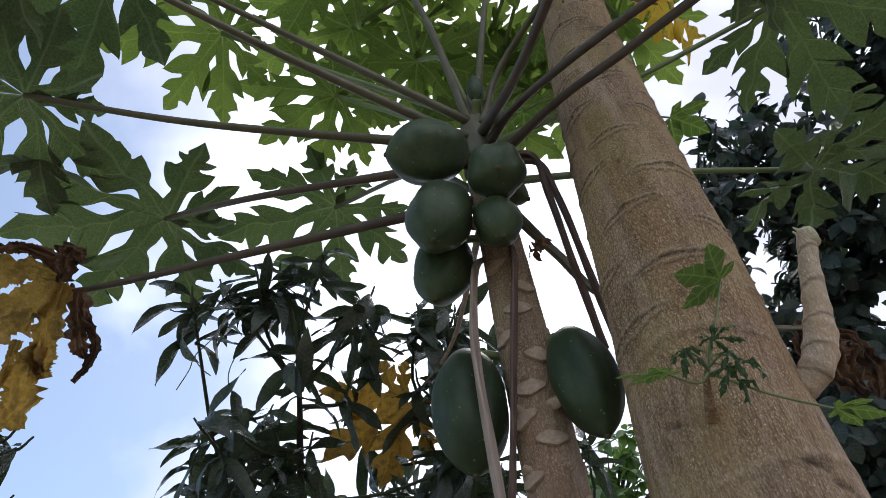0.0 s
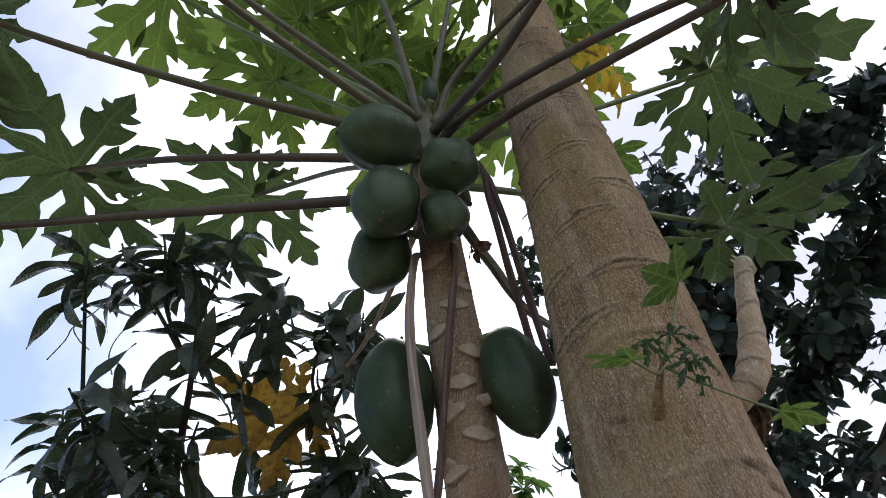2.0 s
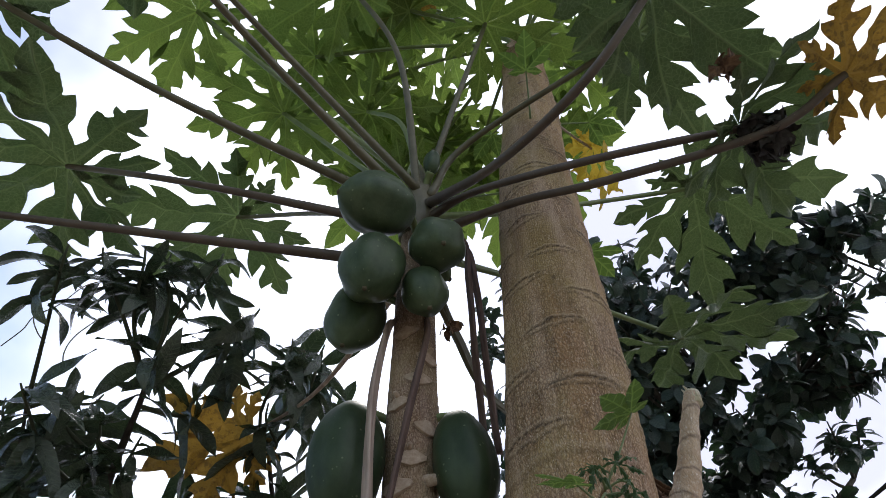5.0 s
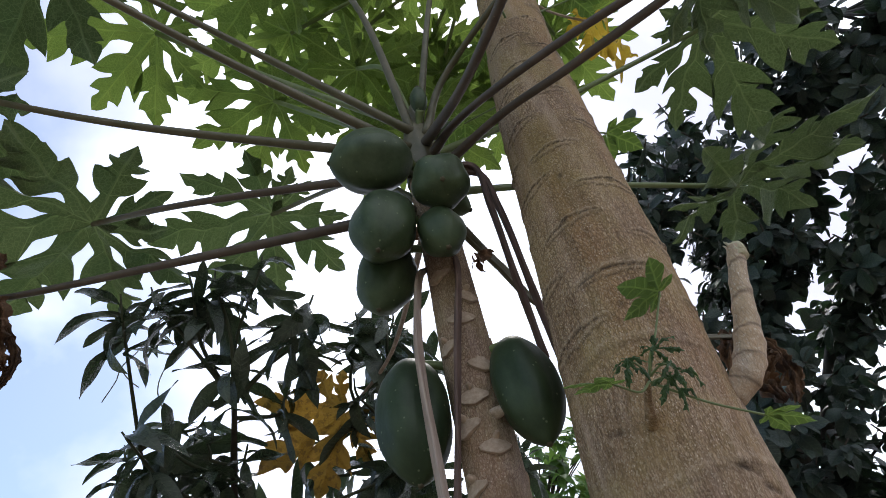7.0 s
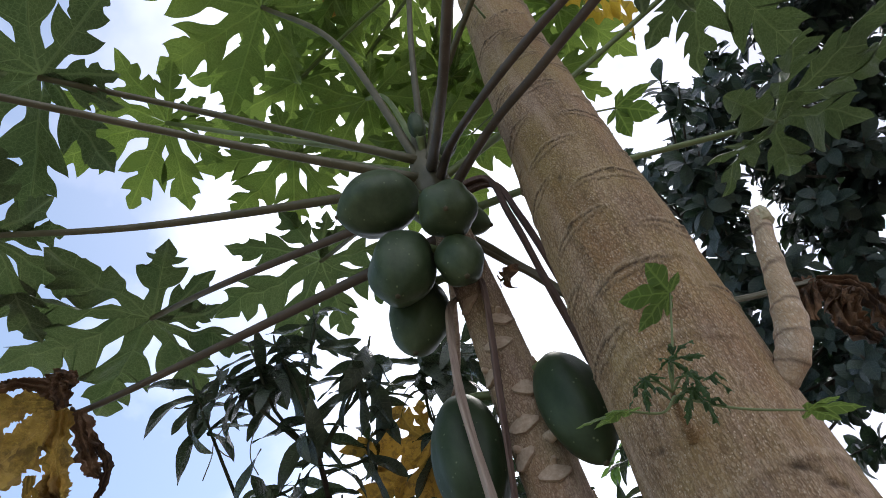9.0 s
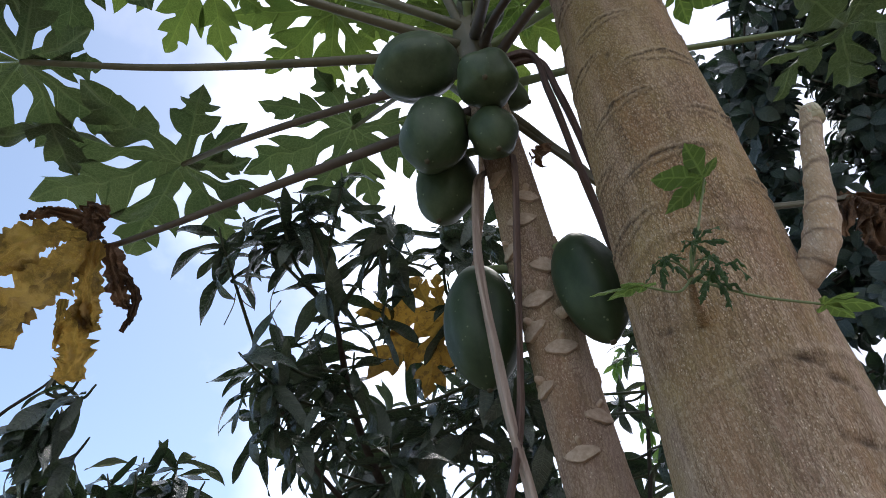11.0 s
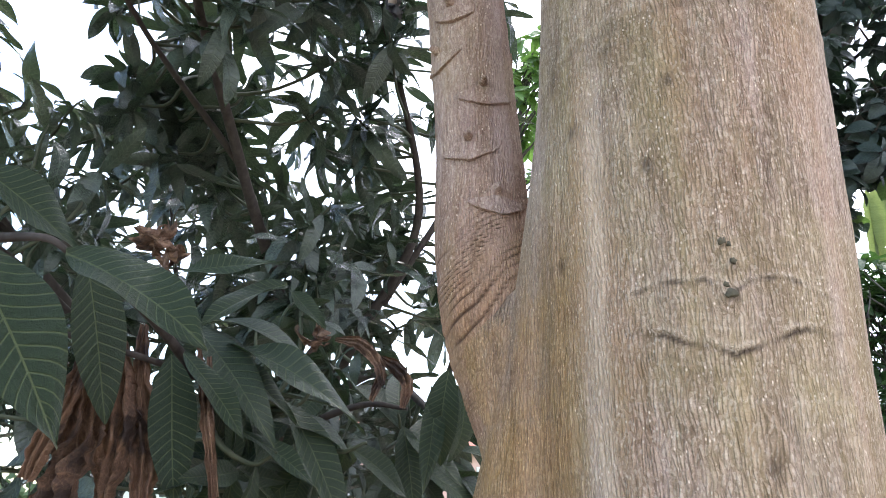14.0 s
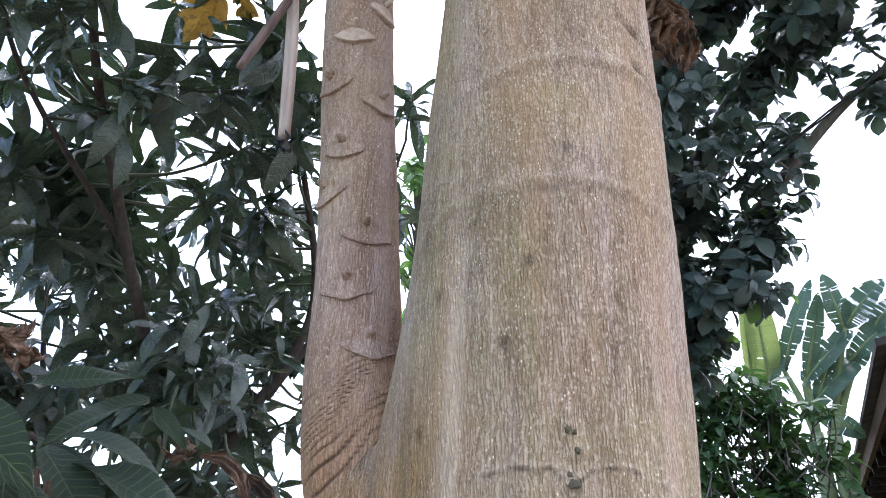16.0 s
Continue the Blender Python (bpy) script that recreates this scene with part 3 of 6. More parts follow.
def blade_between(a, b, bend, up, size=1.0):
    """Pose of a blade that bends down by bend, so that its chord runs from a to b."""
    c = Vector(b) - Vector(a)
    ln = c.length * bend / (2 * math.sin(bend / 2))
    c.normalize()
    u = Vector(up)
    u = (u - c * u.dot(c)).normalized()
    return frame_of(a, c * math.cos(bend / 2) + u * math.sin(bend / 2), u, ln if size == 1.0 else size)


def scatter(name, kinds, poses, mat, parent, label="", kind="stuff"):
    """Joins many blades into one mesh; kinds: list of (verts, faces, uvs), poses: 4x4 matrices."""
    allv, allf, allu, o = [], [], [], 0
    base = [(np.array(v), np.array(f), np.array(u)) for v, f, u in kinds]
    for i, m in enumerate(poses):
        v, f, u = base[i % len(base)]
        mm = np.array(m)
        allv.append(v @ mm[:3, :3].T + mm[:3, 3])
        allf.append(f + o)
        allu.append(u)
        o += len(v)
    me = build(name, np.concatenate(allv), [tuple(q) for q in np.concatenate(allf).tolist()], mat, np.concatenate(allu))
    return put(name, me, parent, label, kind=kind)


def whorl(rng, at, axis, count, size, open_=(50, 105), spin=None, along=0.05):
    """Poses of the leaves of one shoot, spread round its tip."""
    a = Vector(axis).normalized()
    s1 = a.orthogonal().normalized()
    s2 = a.cross(s1)
    out, ph = [], rng.uniform(0, 6.28) if spin is None else spin
    for i in range(count):
        th = ph + i * 2.4 + rng.uniform(-0.35, 0.35)
        el = radians(rng.uniform(*open_))
        side = s1 * math.cos(th) + s2 * math.sin(th)
        h = a * math.cos(el) + side * math.sin(el)
        h.z -= rng.uniform(0.05, 0.35)
        up = a * math.sin(el) - side * math.cos(el) + Vector((0, 0, 0.45)) + Vector((rng.uniform(-.75, .75), rng.uniform(-.75, .75), rng.uniform(-.3, .3)))
        p = Vector(at) - a * rng.uniform(0.0, along)
        out.append(frame_of(p, h, up, size * rng.uniform(0.55, 1.15)))
    return out


# ---------------- ground and distance ----------------
gv = [(x, y, 0.04 * noise.noise(Vector((x * 0.05, y * 0.05, 0)))) for y in np.concatenate([-np.geomspace(400, 2, 14), [0], np.geomspace(2, 900, 20)])
      for x in np.concatenate([-np.geomspace(700, 2, 16), [0], np.geomspace(2, 700, 16)])]
gf = [(r * 33 + c, r * 33 + c + 1, (r + 1) * 33 + c + 1, (r + 1) * 33 + c) for r in range(34) for c in range(32)]
put("ground", build("ground", gv, gf, M_GROUND), None, "brown earth under the trees, green meadow beyond", kind="structure", category="ground")

# ---------------- papaya tree ----------------
papaya = thing("papaya_tree", (0.39, 0.80, 0.0), "forked papaya tree with green fruit and a scarred grey-brown trunk", "papaya tree")
# height, x, y, radius of the main trunk
AXIS = np.array([(0.0, 0.39, 0.83, 0.185), (0.5, 0.374, 0.808, 0.144), (1.0, 0.369, 0.789, 0.128), (1.25, 0.368, 0.779, 0.125), (1.4, 0.369, 0.7715, 0.1235), (1.6, 0.374, 0.761, 0.1228),
                 (1.8, 0.377, 0.745, 0.1165), (2.0, 0.377, 0.721, 0.1065), (2.31, 0.382, 0.684, 0.096), (2.52, 0.386, 0.672, 0.089), (2.7, 0.393, 0.664, 0.084),
                 (2.95, 0.405, 0.652, 0.078), (3.2, 0.425, 0.634, 0.073), (3.6, 0.445, 0.616, 0.058), (3.85, 0.455, 0.61, 0.014)])
rng = random.Random(7)
SCARS = []          # height, angle, half width in radians, half height, strength
z_, a_ = 1.05, 0.6
while z_ < 3.75:
    SCARS.append((z_, a_ % (2 * math.pi), rng.uniform(0.55, 0.95), rng.uniform(0.006, 0.012), 0.22 if z_ < 2.1 else 1.0))
    z_ += (0.075 if z_ < 2.05 else 0.024) * rng.uniform(0.8, 1.2)
    a_ += 2.40 + rng.uniform(-0.15, 0.15)
FRONT = math.atan2(-0.83, -0.55)    # the side where the path runs
RINGS = [(1.66, 0.0024, 0.35), (1.785, 0.0036, 0.75), (1.93, 0.0020, 1.2), (2.10, 0.0018, -0.2), (2.22, 0.0024, 0.4), (1.22, 0.0022, 0.2)]


# side trunk, curving up from the fork
SIDE = [(0.345, 0.815, 1.02, 0.060), (0.317, 0.851, 1.22, 0.070), (0.283, 0.881, 1.37, 0.066), (0.249, 0.901, 1.465, 0.060), (0.234, 0.912, 1.55, 0.0525), (0.231, 0.916, 1.65, 0.0475),
        (0.222, 0.915, 1.80, 0.0455), (0.212, 0.910, 1.92, 0.0450), (0.203, 0.900, 2.05, 0.0445), (0.197, 0.885, 2.18, 0.0435), (0.190, 0.862, 2.31, 0.0430),
        (0.182, 0.835, 2.47, 0.0390), (0.170, 0.795, 2.61, 0.036), (0.162, 0.765, 2.72, 0.031), (0.158, 0.745, 2.82, 0.018), (0.156, 0.738, 2.88, 0.007)]
SIDE_A = np.array(SIDE)


def side_at(z):
    return np.array([np.interp(z, SIDE_A[:, 2], SIDE_A[:, k]) for k in (0, 1, 3)])


SEG = 250
TH = np.linspace(0, 2 * math.pi, SEG, endpoint=False)


def about(angle):
    return (TH - angle + math.pi) % (2 * math.pi) - math.pi


def bell(x):
    return np.exp(-np.minimum(x * x, 50.0))


def trunk_relief(z):
    """Outward relief in metres and the scar tint round the trunk at one height."""
    d, s, pale = np.zeros(SEG), np.zeros(SEG), np.zeros(SEG)
    for zs, an, hw, hh, k in SCARS:
        if abs(z - zs) > 0.03:
            continue
        p = about(an)
        fade = np.clip(1 - (np.abs(p) / hw) ** 4, 0, 1)
        rough = 0.0022 * np.sin(p * 31 + zs * 90) * np.sin(p * 17 + zs * 50)
        arch = hh * (1 - (p / hw) ** 2) + rough
        for c, w in ((zs + arch, 1.0), (zs - arch * 0.9, 0.7)):
            d += 0.0024 * k * w * fade * bell((z - c) / 0.0030)
            s += 1.0 * k * w * fade * bell((z - c + 0.0038) / 0.0016)
            pale += 0.22 * k * w * fade * bell((z - c - 0.0015) / 0.0028)
        if int(zs * 1000) % 5 < 2 and k > 0.5:
            r2 = (p * 0.09 / 0.0060) ** 2 + ((z - zs - 0.004) / 0.0055) ** 2
            d += 0.0040 * np.exp(-r2)
            s += 0.8 * np.exp(-((p * 0.09 + 0.002) / 0.0042) ** 2 - ((z - zs - 0.001) / 0.0035) ** 2)
    p = about(FRONT)
    wav = np.array([noise.noise(Vector((q * 6, z * 3, 0.5))) for q in p[::5]]).repeat(5)
    for zr, amp, off in RINGS:
        c = zr + 0.012 * np.cos((p - off) * 1.6) + 0.005 * wav
        fade = np.clip(1 - (np.abs(p - off) / 1.6) ** 2, 0, 1)
        d += 0.55 * amp * fade * bell((z - c) / 0.005)
        pale += 0.12 * fade * bell((z - c - 0.003) / 0.004)
        s += 0.3 * fade * bell((z - c + 0.008) / 0.004)
    # the wide bat-shaped scar
    q = p - 0.29
    if 1.36 < z < 1.50:
        jag = 0.0034 * wav + 0.0010 * np.sin(q * 60) * np.sin(q * 23)
        up = 1.444 + 0.007 * np.cos((np.abs(q) - 0.26) * 6.0) - 0.008 * np.clip(1 - np.abs(q) / 0.10, 0, 1) + jag
        low = 1.399 + 0.021 * np.minimum(np.abs(q) / 0.42, 1.0) ** 0.8 - 0.004 * np.abs(q) + jag
        fade = np.clip(1 - (np.abs(q) / 0.72) ** 3, 0, 1)
        fade_low = np.clip(1 - (np.abs(q - 0.06) / 0.66) ** 4, 0, 1) * (0.65 + 0.35 * np.sin(q * 19 + 1))
        d += 0.0006 * fade * bell((z - up) / 0.0018) + 0.0012 * fade_low * bell((z - low) / 0.0018)
        s += 1.0 * fade * (0.55 + 0.45 * np.sin(q * 37 + 2 * wav)) * bell((z - up + 0.002) / 0.0019) + 1.25 * fade_low * bell((z - low + 0.0028) / 0.0019)
        d += np.where((z > low) & (z < up), 0.0008, 0.0) * fade
        pale += np.where((z > low + 0.001) & (z < up - 0.001), 0.03 + 0.15 * wav, 0.0) * np.clip(1 - (np.abs(q) / 0.60) ** 3, 0, 1) + 0.10 * fade * bell((z - up - 0.001) / 0.0018) + 0.28 * fade_low * bell((z - low - 0.0015) / 0.002)
        for bz, bq, br in ((1.437, 0.0, 0.009), (1.458, 0.02, 0.006), (1.473, -0.02, 0.005)):
            r2 = (((q - bq) * 0.128) ** 2 + (z - bz) ** 2) / br ** 2
            d += 0.0026 * np.exp(-r2)
            s += 0.7 * np.exp(-((((q - bq - 0.01) * 0.128) ** 2 + (z - bz + 0.002) ** 2) / (br * 0.55) ** 2))
    # torn gouges on the flank
    for gz, ga, gw in ((1.929, 0.79, 0.19), (1.907, 1.05, 0.16), (1.844, 0.98, 0.23), (1.80, 1.05, 0.16), (2.005, -0.35, 0.12)):
        r = np.clip(1 - ((p - ga) / gw) ** 2, 0, 1) ** 0.6
        g = r * bell((z - (gz - 0.040 * (p - ga)) + 0.004 * wav) / 0.0048)
        d -= 0.0035 * g
        s += 0.95 * g * (0.5 + 0.5 * np.sin(p * 140) ** 2)
    # healed mark
    g = np.exp(-((((p + 0.28) * 0.122) / 0.032) ** 2 + ((z - 1.645) / 0.015) ** 2))
    if abs(z - 1.645) < 0.05:
        fine = np.array([noise.noise(Vector((a * 24, z * 160, 0))) for a in p])
        d += 0.0022 * g * (1 + 1.8 * fine)
        s += 0.5 * g * np.maximum(0.0, fine + 0.25)
    # pale streak below the fork's edge
    pale += 0.34 * bell((p + 0.44 + 0.02 * wav) / 0.085) * min(1.0, max(0.0, (1.66 - z) / 0.10))
    # small pits
    for pz, pa in ((1.585, -0.62), (1.60, 0.05), (1.535, -0.1), (1.33, 0.42), (1.70, 0.3), (2.16, 0.2), (2.44, 0.05), (1.48, -0.75), (1.25, -0.2), (1.31, -0.5)):
        g = np.exp(-(((p - pa) * 0.12 / 0.0045) ** 2 + ((z - pz) / 0.006) ** 2))
        d -= 0.0012 * g
        s += 0.75 * g
    # the side trunk's foot grows out of the main trunk
    if z < 1.695:
        x, y, r = (np.interp(z, AXIS[:, 0], AXIS[:, k]) for k in (1, 2, 3))
        sx, sy, sr = side_at(max(z, 1.02))
        sr += 0.0035
        R = np.full(SEG, 0.34)
        cs, sn = np.cos(TH), np.sin(TH)
        for _ in range(22):
            a, b_ = R - r, np.hypot(R * cs - (sx - x), R * sn - (sy - y)) - sr
            h = np.clip(0.5 + 0.5 * (a - b_) / 0.045, 0, 1)
            R = R - 0.9 * (a * (1 - h) + b_ * h - 0.045 * h * (1 - h))
        edge = 1.475 + 1.0 * (x + R * cs - 0.21) + 0.006 * wav
        k = np.clip((edge + 0.035 - z) / 0.06, 0, 1)
        p = about(2.48)
        neck = 0.070 * min(max(1.695 - z, 0.0) / 0.39, 1.0) ** 1.5 * np.where(np.abs(p) < 0.72, np.cos(p / 0.72 * math.pi / 2) ** 2, 0)
        d += np.maximum(neck, np.maximum(0.0, R - r) * k * k * (3 - 2 * k))
    cs, sn = np.cos(TH), np.sin(TH)
    for j in range(SEG):
        a, b_ = cs[j], sn[j]
        d[j] += 0.0045 * noise.noise(Vector((a * 1.6, b_ * 1.6, z * 2.6))) + 0.0016 * noise.noise(Vector((a * 5, b_ * 5, z * 9))) + 0.0008 * noise.noise(Vector((a * 26, b_ * 26, z * 14)))
    return d, np.clip(s, 0, 1), np.clip(pale, 0, 1)


def main_trunk():
    heights = np.concatenate([np.linspace(0, 1.15, 30, endpoint=False), np.arange(1.15, 1.37, 0.004), np.arange(1.37, 1.49, 0.0017), np.arange(1.49, 2.1, 0.003), np.arange(2.1, 3.0, 0.0035), np.arange(3.0, 3.85, 0.006)])
    rows, scar, healed, damp, faces = [], [], [], [], []
    for z in heights:
        x, y, r = (np.interp(z, AXIS[:, 0], AXIS[:, k]) for k in (1, 2, 3))
        d, s, pl = trunk_relief(z)
        healed.append(pl)
        flank = np.clip((-0.50 - about(FRONT)) / 0.25, 0, 1) * np.clip((about(FRONT) + 2.4) / 0.3, 0, 1)
        damp.append(0.95 * flank * min(1.0, max(0.0, (1.57 - z) / 0.12)))
        rows.append(np.stack([x + (r + d) * np.cos(TH), y + (r + d) * np.sin(TH), np.full(SEG, z)], 1))
        scar.append(s)
    n = len(heights)
    for i in range(n - 1):
        for j in range(SEG):
            k = (j + 1) % SEG
            faces.append((i * SEG + j, i * SEG + k, (i + 1) * SEG + k, (i + 1) * SEG + j))
    faces.append(tuple(range((n - 1) * SEG, n * SEG)))
    me = build("trunk", np.concatenate(rows).tolist(), faces, M_BARK)
    at = me.attributes.new("scar", "FLOAT", "POINT")
    at.data.foreach_set("value", np.concatenate(scar))
    me.attributes.new("damp", "FLOAT", "POINT").data.foreach_set("value", np.concatenate(damp))
    me.attributes.new("healed", "FLOAT", "POINT").data.foreach_set("value", np.concatenate(healed))
    return me


trunk = put("trunk", main_trunk(), papaya, "thick grey-brown trunk with lens-shaped leaf scars")
# dark crusty knots above and in the wide scar
for kz, ka, kr in ((1.437, 0.29, 0.0036), (1.443, 0.27, 0.0022), (1.459, 0.315, 0.0022), (1.473, 0.265, 0.0026), (1.471, 0.30, 0.0018)):
    x, y, r = (np.interp(kz, AXIS[:, 0], AXIS[:, q]) for q in (1, 2, 3))
    th = (FRONT + ka) % (2 * math.pi)
    r += trunk_relief(kz)[0][int(th / (2 * math.pi) * SEG)]
    o = np.array((x + r * math.cos(th), y + r * math.sin(th), kz))
    d = np.array((math.cos(th), math.sin(th), 0.15))
    v, f = sweep([o - d * 0.003, o, o + d * 0.0006, o + d * 0.0010], [kr * 1.1, kr, kr * 0.7, kr * 0.2], 11, 2, lambda t, a: 1 + 0.8 * noise.noise(Vector((math.cos(a) * 2.5 + kz * 90, math.sin(a) * 2.5, t * 3))))
    put("bark_knot", build("bark_knot", v, f, M_FRUIT_TIP), trunk, "dark crusty knot")

GROOVE = []
# height and bearing of the side trunk's leaf scars
SHIELDS = [(2.53, -1.75), (2.458, -2.36), (2.405, -1.25), (2.359, -1.70), (2.314, -2.54), (2.271, -1.30), (2.218, -1.92), (2.175, -2.45), (2.135, -1.53), (2.085, -2.58), (2.030, -0.95),
           (1.982, -1.88), (1.915, -2.54), (1.890, -1.14), (1.823, -2.16), (1.770, -2.75), (1.716, -1.55), (1.652, -2.04), (1.590, -1.46)]


def side_shape(t, th):
    z = np.interp(t, np.linspace(0, 1, len(SIDE)), SIDE_A[:, 2])
    f = 1 + 0.03 * noise.noise(Vector((math.cos(th) * 1.5, math.sin(th) * 1.5, z * 9)))
    g = 0.0
    if z < 1.64:
        c_, s_ = math.cos(th), math.sin(th)
        lie = z - 0.034 * c_ + 0.008 * noise.noise(Vector((c_ * 1.3, s_ * 1.3, z * 12)))
        k = min(1.0, max(0.0, (1.62 - lie) / 0.06)) * min(1.0, max(0.0, (lie - 1.40) / 0.03))
        gate = min(1.0, max(0.0, 0.55 + 1.9 * noise.noise(Vector((c_ * 1.1, s_ * 1.1, lie * 42)))))
        w = abs(math.sin(lie * 400 + 3.0 * math.sin(lie * 61) + 1.3 * noise.noise(Vector((c_ * 2.2, s_ * 2.2, z * 24)))))
        g = k * gate * max(0.0, 1 - w / 0.50)
        f += 0.010 * k * w * gate - 0.030 * g + 0.022 * k * noise.noise(Vector((c_ * 1.6, s_ * 1.6, lie * 48)))
    else:
        f += 0.012 * max(0.0, math.sin(z * 105 + math.sin(th * 2 + z * 7) * 1.2)) ** 6
    GROOVE.append(min(1.0, 1.5 * g))
    return f


v, f = sweep([p[:3] for p in SIDE], [p[3] for p in SIDE], 72, 64, side_shape)
side_me = build("side_trunk", v, f, M_BARK_YOUNG)
groove_and_lip_shade = np.array(GROOVE)
SV = np.array(v)
turn = np.arctan2(SV[:, 1] - np.interp(SV[:, 2], SIDE_A[:, 2], SIDE_A[:, 1]), SV[:, 0] - np.interp(SV[:, 2], SIDE_A[:, 2], SIDE_A[:, 0]))
for z_, an in SHIELDS:
    p = (turn - an + math.pi) % (2 * math.pi) - math.pi
    flatter = min(1.0, max(0.0, (2.1 - z_) / 0.4))
    under = SV[:, 2] - (z_ - 0.021 + 0.006 * flatter + 0.022 * np.abs(p))
    # Painted dark line below the lip, deepening the shadow it casts.
    groove_and_lip_shade += 0.75 * np.clip(1 - (np.abs(p) / 0.62) ** 4, 0, 1) * bell(under / 0.0022)
    over = SV[:, 2] - (z_ + 0.012 - 0.016 * np.abs(p))
    groove_and_lip_shade += 0.22 * flatter * np.clip(1 - (np.abs(p) / 0.9) ** 2, 0, 1) * bell(over / 0.0022)
side_me.attributes.new("scar", "FLOAT", "POINT").data.foreach_set("value", np.clip(groove_and_lip_shade, 0, 1))
side_me.attributes.new("damp", "FLOAT", "POINT").data.foreach_set("value", [0.85 * min(1.0, max(0.0, (1.66 + 0.5 * (q[0] - 0.24) - q[2]) / 0.16)) for q in v])
side_trunk = put("side_trunk", side_me, papaya, "slender pinkish-brown side trunk with raised leaf scars")

# leaf scars on the side trunk: cork shields with a raised pale rim and a dormant bud above
SHIELD = [(0.0, -0.70), (0.25, -0.60), (0.55, -0.40), (0.86, -0.12), (1.0, 0.22), (0.74, 0.40), (0.40, 0.48), (0.16, 0.60), (0.0, 0.58)]
SHIELD += [(-a, b) for a, b in SHIELD[-2:0:-1]]
SIDE_FINE = spline(SIDE, 20)


def side_skin(z):
    return [np.interp(z, SIDE_FINE[:, 2], SIDE_FINE[:, k]) for k in (0, 1, 3)]


def shield(zc, an, size, proud, flat):
    """A leaf scar like a shingle: level with the bark at its top, standing off at its lower lip."""
    verts, faces = [], []
    rings = ((1.05, None), (1.0, 1.0), (0.90, 1.06), (0.55, 0.72), (0.10, 0.80))
    for s, out in rings:
        for a, b in SHIELD:
            wob = 1 + 0.16 * noise.noise(Vector((a * 2 + zc * 70, b * 2, an)))
            z = zc + b * size * s * flat * wob
            x, y, r = side_skin(z)
            th = an + a * size * s * wob / r
            lip = proud * (0.10 + 0.90 * min(1.0, max(0.0, (0.45 - b * s) / 0.95)))
            off = -0.003 if out is None else lip * out
            verts.append((x + (r * 1.018 + off) * math.cos(th), y + (r * 1.018 + off) * math.sin(th), z))
    n = len(SHIELD)
    for i in range(len(rings) - 1):
        for k in range(n):
            j = (k + 1) % n
            faces.append((i * n + k, i * n + j, (i + 1) * n + j, (i + 1) * n + k))
    faces.append(tuple((len(rings) - 1) * n + k for k in range(n)))
    me = build("leaf_scar", verts, faces, M_SCAR_FACE if zc > 1.93 else M_BARK_YOUNG)
    me.polygons.foreach_set("use_smooth", [k >= n for k in range(len(faces))])
    return me


def node_bump(zc, an, r0):
    x, y, r = side_skin(zc)
    o = np.array((x + r * math.cos(an), y + r * math.sin(an), zc))
    d = np.array((math.cos(an), math.sin(an), 0.25))
    v, f = sweep([o - d * 0.004, o + d * 0.004, o + d * 0.008, o + d * 0.0095], [r0 * 1.3, r0, r0 * 0.8, r0 * 0.35], 10, 2)
    return build("dormant_bud", v, f, M_SCAR_FACE if zc > 1.93 else M_BARK_YOUNG)


rng = random.Random(11)
for z_, an in SHIELDS:
    young = min(1.0, max(0.0, (z_ - 1.66) / 0.6))
    for zz, aa in ((z_, an), (z_ + 0.023, an + math.pi + rng.uniform(-0.3, 0.3))):
        size = rng.uniform(0.0225, 0.0265) * (1.22 - 0.22 * young)
        put("leaf_scar", shield(zz - 0.006, aa, size, 0.0030 + 0.0014 * young, 0.52 + 0.33 * young), side_trunk)
        if z_ < 2.2 or rng.random() < 0.4:
            put("dormant_bud", node_bump(zz + 0.010, aa + rng.uniform(-0.08, 0.08), rng.uniform(0.0036, 0.0056)), side_trunk)
# snapped fruit stalk
v, f = sweep([(0.208, 0.848, 2.184), (0.228, 0.815, 2.170), (0.242, 0.793, 2.158)], [0.0095, 0.0068, 0.0062], 12, 4, lambda t, th: 1 + 0.15 * math.sin(3 * th + 5 * t))
put("fruit_stub", build("fruit_stub", v, f, M_SCAR), side_trunk, "snapped corky fruit stalk")

# broken-off branch on the main trunk
STUMP = [(0.448, 0.670, 2.040, 0.014), (0.471, 0.644, 2.056, 0.0178), (0.487, 0.631, 2.084, 0.0188), (0.502, 0.621, 2.128, 0.0158), (0.520, 0.611, 2.19, 0.0128), (0.539, 0.600, 2.250, 0.0110)]
v, f = sweep([p[:3] for p in STUMP], [p[3] for p in STUMP], 40, 14, lambda t, th: 1 + 0.10 * abs(math.sin(t * 22 + 0.7 * math.sin(th + 4 * t))) ** 7 + 0.05 * noise.noise(Vector((math.cos(th) * 2, math.sin(th) * 2, t * 9))), cap=False)
stump_me = build("branch_stump", v, f, M_STUMP)
stump_me.attributes.new("scar", "FLOAT", "POINT").data.foreach_set("value", [0.85 * max(0.0, math.cos(22 * (q // 40) / (len(v) // 40 - 1) * 1.6 + 0.8 * math.sin(6.2832 * (q % 40) / 40)) - 0.93) / 0.07 for q in range(len(v))])
stump = put("branch_stump", stump_me, papaya, "pale stump of a broken side branch")
top = np.array(STUMP[-1][:3])
pieces = []
for k in range(11):
    th = 2 * math.pi * k / 11
    b = top + 0.0092 * np.array((math.cos(th), math.sin(th), 0)) - np.array((0, 0, 0.012))
    h = random.Random(k).uniform(0.012, 0.030)
    pieces.append(sweep([b, b + np.array((0.001, 0, h * 0.6)), b + np.array((0.002 * math.cos(th), 0.002, h))], [0.0032, 0.0026, 0.0008], 6, 2))
